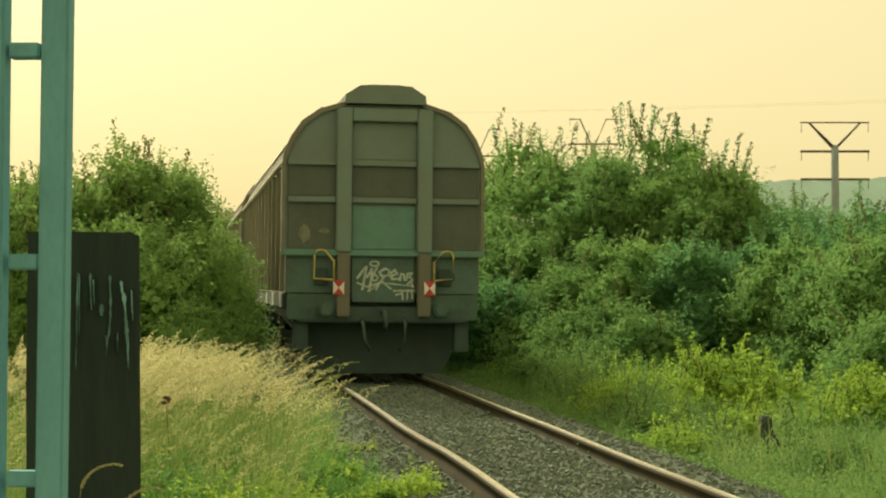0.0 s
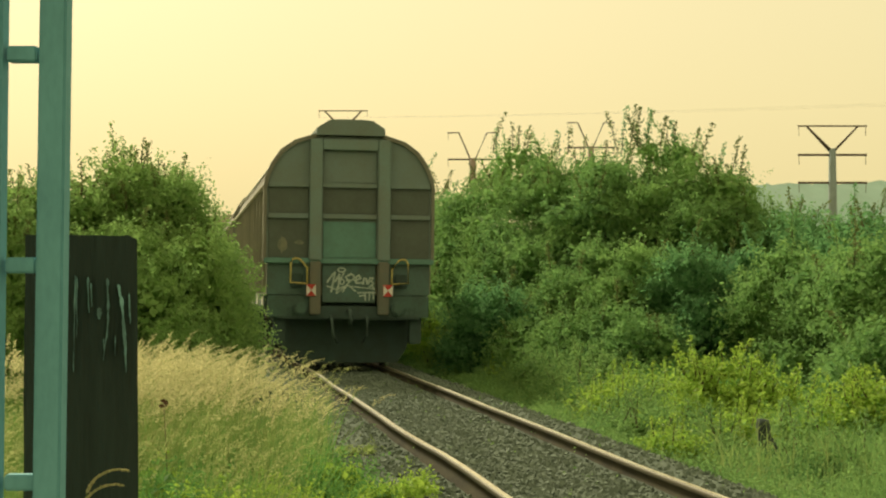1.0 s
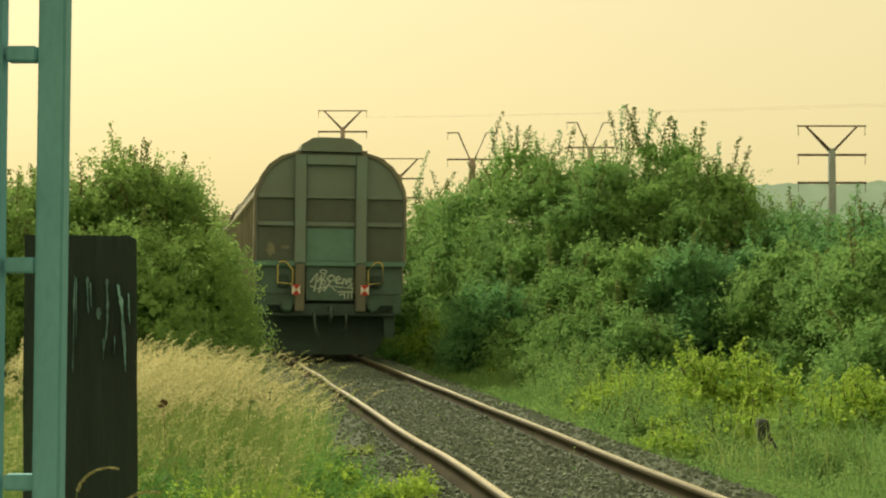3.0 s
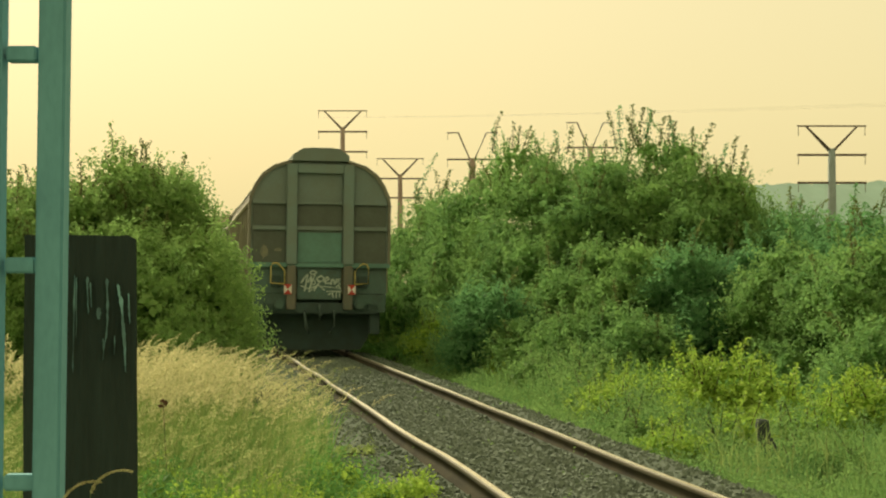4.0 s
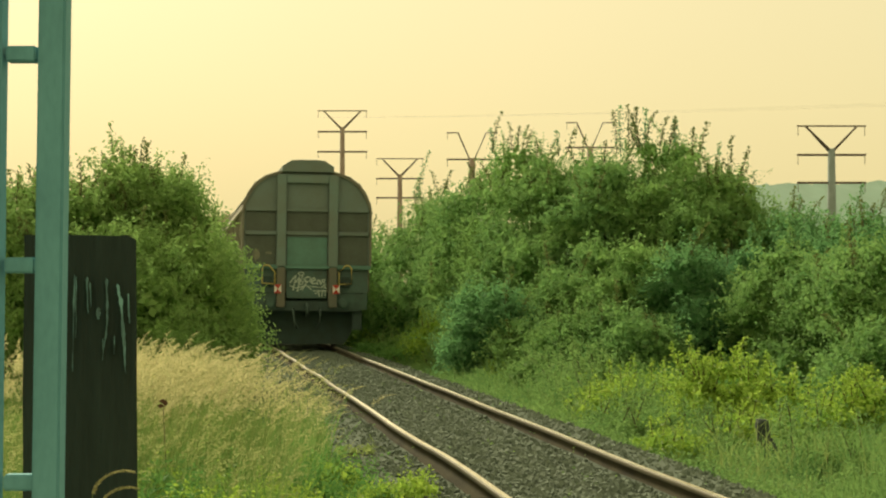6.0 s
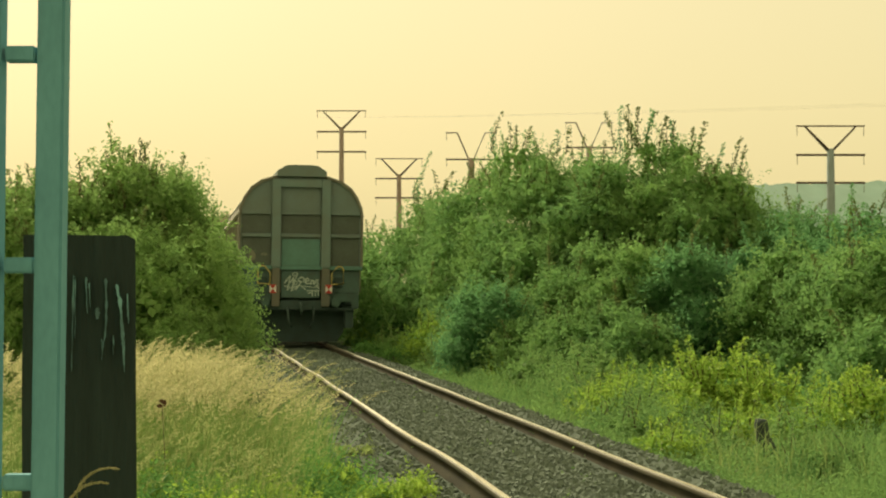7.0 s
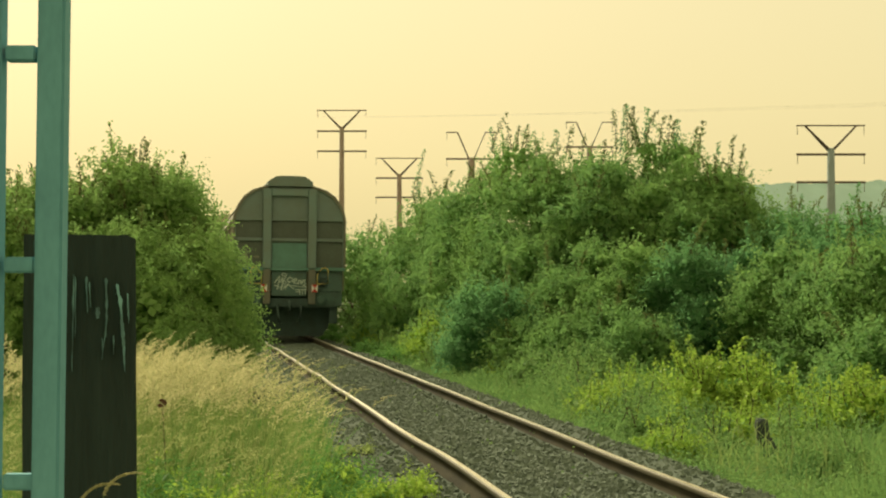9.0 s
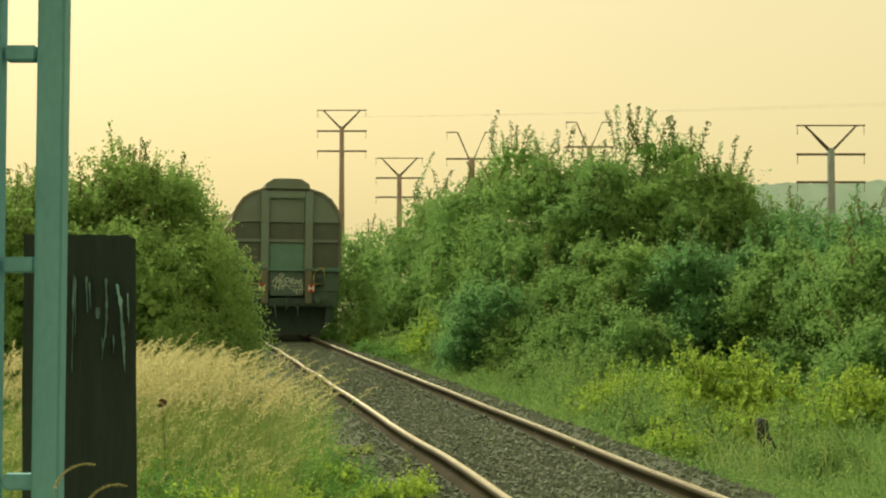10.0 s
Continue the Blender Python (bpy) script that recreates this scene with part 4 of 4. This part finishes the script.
# ---- far things ----
def build_pylon(x, top, d, width, kind, seen_pole=9):
    """A concrete pole with crossarms for a double power line."""
    k = d / FOCAL
    thing = empty("power_pylon")
    cx, zt, hw = (x - 784) * k, EYE + (505 - top) * k, width * k / 2
    base = ground_z(cx, d) - 0.5
    fork = zt - hw * (0.66 if kind == "bar" else 1.0)
    r = seen_pole * k / 2
    part("pole", tube(bmesh.new(), [(cx, d, base), (cx, d, fork)], r * 1.5, 12, r), M_GREY if x > 1200 else M_CONCRETE, thing, "tapered concrete pole")
    t = hw * 0.032
    if kind == "bar":
        part("top_crossarm", box(bmesh.new(), cx - hw, cx + hw, d - t, d + t, zt - t * 0.6, zt + t * 0.6), M_STEEL, thing)
        ends = [(-1, 0.75), (1, 0.75)]
        for s, q in ends:
            for o in (-0.5, 0.5):
                part("fork_arm", tube(bmesh.new(), [(cx + s * r * 0.5, d + o * r, fork - (0.06 + 0.05 * o) * hw), (cx + s * hw * q, d, zt)], t * 0.9, 6), M_STEEL, thing)
        arms = (0.84, 1.65)
    else:
        for s in (-1, 1):
            part("fork_arm", tube(bmesh.new(), [(cx + s * r * 0.6, d, fork - hw * 0.1), (cx + s * hw * 0.55, d, zt), (cx + s * hw, d, zt)], t, 6), M_STEEL, thing)
        arms = (1.05,)
    for a in arms:
        part("crossarm", box(bmesh.new(), cx - hw, cx + hw, d - t, d + t, zt - hw * a - t, zt - hw * a + t), M_STEEL, thing)
        for s in (-1, 1):
            part("insulator", tube(bmesh.new(), [(cx + s * hw * 0.97, d, zt - hw * a - t), (cx + s * hw * 0.97, d, zt - hw * a - hw * 0.28)], t * 0.3, 6), M_STEEL, thing)
    for s in (-1, 1):
        part("insulator", tube(bmesh.new(), [(cx + s * hw * 0.97, d, zt - t), (cx + s * hw * 0.97, d, zt - hw * 0.28)], t * 0.3, 6), M_STEEL, thing)
    tagged(thing, "concrete power line pylon with forked steel crossarms", "pylon", "power line pylons")


for x, top, d, width, kind, pole in ((606, 196, 187, 88, "bar", 8), (708, 281, 193, 84, "bar", 8), (836, 235, 185, 90, "fork", 11), (1045, 217, 180, 84, "fork", 10), (1473, 223, 140, 122, "bar", 13)):
    build_pylon(x, top, d, width, kind, pole)


def build_hill():
    d = 1900.0
    bm = bmesh.new()
    rows = []
    for j in range(14):
        row = []
        for k in range(240):
            x = -200 + 1100 * k / 239
            rise = 1 / (1 + math.exp(-(x - 180) / 60))
            top = rise * (128 + 7 * noise.noise(Vector((x * 0.006, 0, 0))))
            tree = rise * (3.0 * noise.noise(Vector((x * 0.06, j * 3.1, 2))) + 3.0 * noise.noise(Vector((x * 0.25, j * 5.7, 4))))
            row.append(bm.verts.new((x, d - 400 * (1 - j / 13), -2 + top * (j / 13) ** 0.7 + tree)))
        rows.append(row)
    for a, b in zip(rows, rows[1:]):
        for k in range(239):
            bm.faces.new((a[k], a[k + 1], b[k + 1], b[k])).smooth = True
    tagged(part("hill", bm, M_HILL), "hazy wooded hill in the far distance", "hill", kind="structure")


build_hill()


# ---- small plants and things beside the track ----
def young_bush(x, y, w, h, leaves, shoots, seed, material=None, size=0.058, label="bright yellow-green young shrub lit by low sun"):
    b = build_bush("young_shrub", lumps(w, w, h * 0.8, 8, seed, min(0.22, h * 0.35)), leaves, size, shoots, seed, material or M_LEAF_BRIGHT, label, "shrub", shoot_len=(0.2, 0.5))
    put(b, x, y)


for k, (px, d, w, h, n, sh) in enumerate(((1290, 19.6, 0.8, 1.25, 4200, 24), (1232, 19.8, 0.4, 1.15, 1400, 9), (1365, 19.2, 0.8, 0.85, 2800, 10), (1425, 19.0, 0.5, 0.75, 1400, 8), (1320, 18.0, 0.7, 0.5, 1500, 4),
                                          (1535, 17.5, 0.7, 1.1, 3200, 18), (1180, 22.0, 0.8, 0.8, 2400, 8), (1060, 24.5, 1.2, 1.0, 3600, 8), (1110, 22.5, 0.9, 0.75, 2400, 6), (960, 27.0, 0.9, 0.9, 2400, 6), (1015, 25.5, 0.9, 0.95, 2400, 6))):
    young_bush((px - 784) * d / FOCAL, d, w, h, n, sh, 200 + k, M_LEAF_BRIGHT if px > 1100 else M_WEED)
# beyond 31 m every second weed has sunlight put into its brighter leaf colour
for k, (px, d, w, h, n) in enumerate(((900, 29, 0.8, 0.55, 1500), (1005, 25, 0.8, 0.6, 1500), (1130, 21.5, 0.7, 0.6, 1500), (1080, 20.5, 0.6, 0.4, 1000), (1190, 18.8, 0.6, 0.4, 1000), (1255, 17.5, 0.6, 0.38, 1000),
                                      (1400, 15.5, 0.6, 0.4, 1000), (1480, 15.0, 0.7, 0.45, 1200), (705, 38.5, 1.1, 1.0, 1800), (745, 36, 1.1, 1.1, 2000), (785, 33.5, 1.0, 1.0, 1800), (760, 34.5, 1.0, 1.5, 2200), (1085, 21.5, 0.7, 0.7, 1400), (1145, 20.2, 0.7, 0.72, 1400), (1210, 18.6, 0.6, 0.62, 1300), (1420, 16.8, 0.7, 0.72, 1400),
                                      (1470, 17.5, 0.6, 0.85, 1400), (1040, 23.0, 0.7, 0.7, 1400), (985, 25.8, 0.7, 0.7, 1300), (935, 28.0, 0.7, 0.75, 1300), (1180, 16.5, 0.5, 0.35, 900), (1110, 18.6, 0.5, 0.4, 900), (808, 33.0, 0.7, 1.7, 1800), (655, 43.5, 1.1, 1.0, 1500), (830, 31.5, 0.8, 0.7, 1200))):
    young_bush((px - 784) * d / FOCAL, d, w, h, n, 5, 260 + k, (M_LEAF_BRIGHT if k % 2 else M_LEAF_SUNNY_OLIVE) if d > 31 else M_LEAF_BRIGHT if k % 4 == 0 else M_WEED, 0.048, "leafy green weed on the railway verge")
# low leafy weeds at the edge of the ballast
for k, (px, d, w, h, n) in enumerate(((640, 12.0, 0.40, 0.19, 1000), (695, 12.0, 0.40, 0.13, 800), (590, 11.6, 0.45, 0.34, 1200), (290, 9.6, 0.5, 1.0, 1800), (360, 9.3, 0.5, 0.88, 1600), (430, 10.2, 0.5, 0.86, 1600), (510, 11.3, 0.45, 0.74, 1500), (575, 12.3, 0.4, 0.58, 1200), (265, 10.4, 0.4, 1.1, 1400), (320, 10.0, 0.5, 0.95, 1600), (400, 9.6, 0.5, 0.85, 1600), (475, 10.6, 0.5, 0.82, 1500), (545, 11.4, 0.4, 0.72, 1300), (600, 12.6, 0.4, 0.5, 1000), (470, 9.0, 0.5, 0.70, 1400), (545, 11.5, 0.4, 0.60, 1200), (630, 15.2, 0.40, 0.08, 120), (735, 12.2, 0.25, 0.18, 400), (560, 13.5, 0.4, 0.4, 800), (655, 38, 0.7, 0.5, 900), (700, 35.5, 0.8, 0.6, 1100), (590, 47, 0.8, 0.6, 900),
                                      (330, 7.6, 0.5, 0.6, 1200), (345, 9.4, 0.45, 0.85, 1500), (270, 9.2, 0.45, 0.8, 1200), (480, 9.6, 0.5, 0.6, 1500), (535, 10.4, 0.4, 0.65, 1200), (450, 8.0, 0.5, 0.5, 1200), (390, 9.0, 0.5, 0.6, 1000), (30, 9.0, 0.7, 0.9, 1500))):
    young_bush((px - 784) * d / FOCAL, d, w, h, int(n * 1.7), 0, 230 + k, M_STRAW if d == 15.2 else M_LEAF_BRIGHT if d < 12.5 and k % 3 else M_GRASS, 0.031, "low leafy green weed beside the gravel")


def build_stump():
    bm = tube(bmesh.new(), [(0, 0, -0.1), (0.0, 0, 0.12), (-0.01, 0, 0.26), (-0.02, 0.01, 0.38), (-0.015, 0.01, 0.42)], 0.085, 9, 0.05)
    tube(bm, [(0.03, -0.02, 0.24), (0.10, -0.03, 0.10), (0.17, -0.04, -0.05)], 0.04, 7, 0.05)
    for v in bm.verts:
        v.co += Vector((noise.noise(v.co * 9), noise.noise(v.co * 9 + Vector((5, 0, 0))), 0)) * 0.02
    ob = part("tree_stump", bm, M_STUMP)
    x, d = (1352 - 784) * 16.4 / FOCAL, 16.4
    ob.matrix_world = Matrix.Translation((x, d, ground_z(x, d) + 0.02)) @ Matrix.Scale(1.18, 4)
    tagged(ob, "small dark rotten tree stump in the grass", "stump")


build_stump()


def build_withered_weed():
    """A dock stalk with a few dark withered leaves among the dry grass."""
    thing = empty("withered_weed")
    d = 10.0
    x = (290 - 784) * d / FOCAL
    top = EYE - 205 * d / FOCAL - ground_z(x, d)
    part("stalk", tube(bmesh.new(), [(0.05, 0, -0.05), (0.03, 0, top * 0.5), (0, 0, top)], 0.004, 6, 0.002), M_TWIG, thing)
    dark = leaf_mat("withered_leaf", (0.05, 0.03, 0.02), (0.10, 0.055, 0.03), 0.2, 0.8)
    g = np.random.default_rng(77)
    for dx, dz in ((0.0, 0.0), (0.018, -0.012), (-0.012, -0.03)):
        c = Cloud()
        c.leaves(np.array([[dx, -0.01, top + dz]]), np.array([[0.1, -1.0, 0.3]]), 0.05, g, 0, 0.6)
        c.made("leaf", [dark], thing, "dark withered leaf")
    thing.location = (x, d, ground_z(x, d))
    tagged(thing, "dark withered weed stalk among dry grass", "weed")


build_withered_weed()


def grass_ear(seed, height, nod):
    """One tall grass stalk that bends over at the top into a long seed head."""
    rng = np.random.default_rng(seed)
    thing = empty("grass_stalk")

    steps = [radians(72 - 84 * i / 23) for i in range(24)]
    line = np.concatenate([np.zeros((1, 3)), np.cumsum([[math.cos(a) * nod / 24, 0, math.sin(a) * nod / 24] for a in steps], 0)])
    line += np.array([0.05, 0, height - line[:, 2].max()])

    def arc(v):
        return np.array([np.interp(v * 24, range(25), line[:, i]) for i in range(3)])
    low = [np.array([0.05 * u ** 3, 0.0, line[0, 2] * u]) for u in np.linspace(0, 0.97, 8)]
    p = np.array(low + [arc(v) for v in np.linspace(0, 1, 10)])
    n = len(p)
    c = Cloud()
    for o in (np.array([0.0008, 0, 0.0004]), np.array([0, 0.0008, 0.0004])):
        c.add(np.stack([p - o, p + o], 1), [(2 * k, 2 * k + 1, 2 * k + 3, 2 * k + 2) for k in range(n - 1)])
    c.made("stalk", [M_STRAW], thing)
    e = Cloud()
    for k in range(60):
        v = k / 59
        for rep in range(4):
            e.leaves((arc(v) + rng.normal(0, 0.0013 * (1.1 - 0.7 * v), 3))[None], rng.normal(size=(1, 3)), 0.0075, rng, 0, 0.35)
    tagged(e.made("seed_head", [M_PLUME], thing, "narrow nodding seed head"), kind="stuff")
    return thing


EARS = [(54, 3.30, 1.105, 0.105, 0.0, 1.6), (78, 3.36, 1.06, 0.11, 1.2, 1.9), (118, 3.45, 1.0, 0.10, 2.5, 1.5), (66, 3.25, 1.03, 0.12, 4.0, 2.0), (150, 3.5, 0.96, 0.11, 5.2, 1.5)]
for k, (px, d, top, nod, ph, swing) in enumerate(EARS):
    x = (px - 784) * d / FOCAL
    ob = grass_ear(300 + k, top - ground_z(x, d), nod)
    tagged(ob, "single tall grass stalk with a nodding pale seed head", "grass", "grass stalks before the sleeper")
    swaying.append((ob, Vector((x, d, ground_z(x, d))), 0.0, ph, swing))


def build_house():
    """A low house far behind the left shrubs: only the brown roof shows."""
    thing = empty("house")
    d = 95.0
    x0, x1 = (330 - 784) * d / FOCAL, (412 - 784) * d / FOCAL
    zt = EYE + (505 - 376) * d / FOCAL
    ze = zt - 1.6
    part("wall", box(bmesh.new(), x0 + 0.2, x1 - 0.3, d, d + 6, -0.5, ze), M_PLASTER, thing)
    bm = bmesh.new()
    v = [bm.verts.new(q) for q in ((x0, d - 0.4, ze - 0.1), (x1, d - 0.4, ze - 0.1), (x1 - 0.4, d + 3, zt), (x0, d + 3, zt - 0.2), (x0, d + 6.4, ze - 0.1), (x1, d + 6.4, ze - 0.1))]
    for q in ((0, 1, 2, 3), (3, 2, 5, 4), (1, 5, 2), (0, 3, 4), (0, 4, 5, 1)):
        bm.faces.new([v[i] for i in q])
    part("roof", bm, M_TILE, thing, "brown tiled roof")
    tagged(thing, "distant low house with a brown roof behind shrubs", "house")


build_house()


def string_wires():
    """Conductors from pylon to pylon, hanging in shallow curves."""
    for (xa, ta, da, wa), (xb, tb, db, wb) in (((606, 196, 187, 88), (2400, 140, 115, 150)),):
        for s in (-1, 1):
            a = Vector(((xa + s * wa / 2 - 784) * da / FOCAL, da, EYE + (505 - ta - 12) * da / FOCAL))
            b = Vector(((xb + s * wb / 2 - 784) * db / FOCAL, db, EYE + (505 - tb - 12) * db / FOCAL))
            pts = [a + (b - a) * (i / 16) - Vector((0, 0, 0.4 * 4 * (i / 16) * (1 - i / 16))) for i in range(17)]
            tagged(part("power_line", tube(bmesh.new(), pts, 0.005, 4), M_STEEL), "thin overhead power line conductor", "cable", "power lines")


string_wires()


# ---- motion ----
def motions():
    for k, w in enumerate(wagons):
        walk(w, [(t, wagon_pose(y, k)) for t, y in TRAIN])
        for ws in w.children:
            if ws.name.startswith("wheelset"):
                x, yc, z = ws.location
                rows = []
                steps = [(0.1 * i) for i in range(101)]
                for t in steps:
                    y = float(np.interp(t, [a for a, b in TRAIN], [b for a, b in TRAIN]))
                    if t > 0.75:
                        y -= 2.85          # a whole turn in the quick stretch looks like none
                    rows.append((t, pose(x, yc, z, -math.degrees((y - TRAIN[0][1]) / COS / 0.455))))
                walk(ws, rows)
    for ob, seed in bending:
        rows, foot = [], tuple(ob.location)
        for i in range(26):
            t = i * 0.4
            a = 5.0 * math.sin(t * 1.9 + seed) + 3.0 * math.sin(t * 3.3 + seed * 2.1)
            rows.append((t, pose(*foot, 0.4 * a, a)))
        walk(ob, rows)
    for ob, p, turn, phase, swing in swaying:
        rows = []
        for i in range(26):
            t = i * 0.4
            a = swing * (math.sin(t * 2.3 + phase) + 0.6 * math.sin(t * 3.7 + phase * 2))
            rows.append((t, Matrix.Translation(p) @ pose(0, 0, 0, 0.4 * a, a + 2) @ pose(0, 0, 0, 0, 0, turn)))
        walk(ob, rows)


motions()
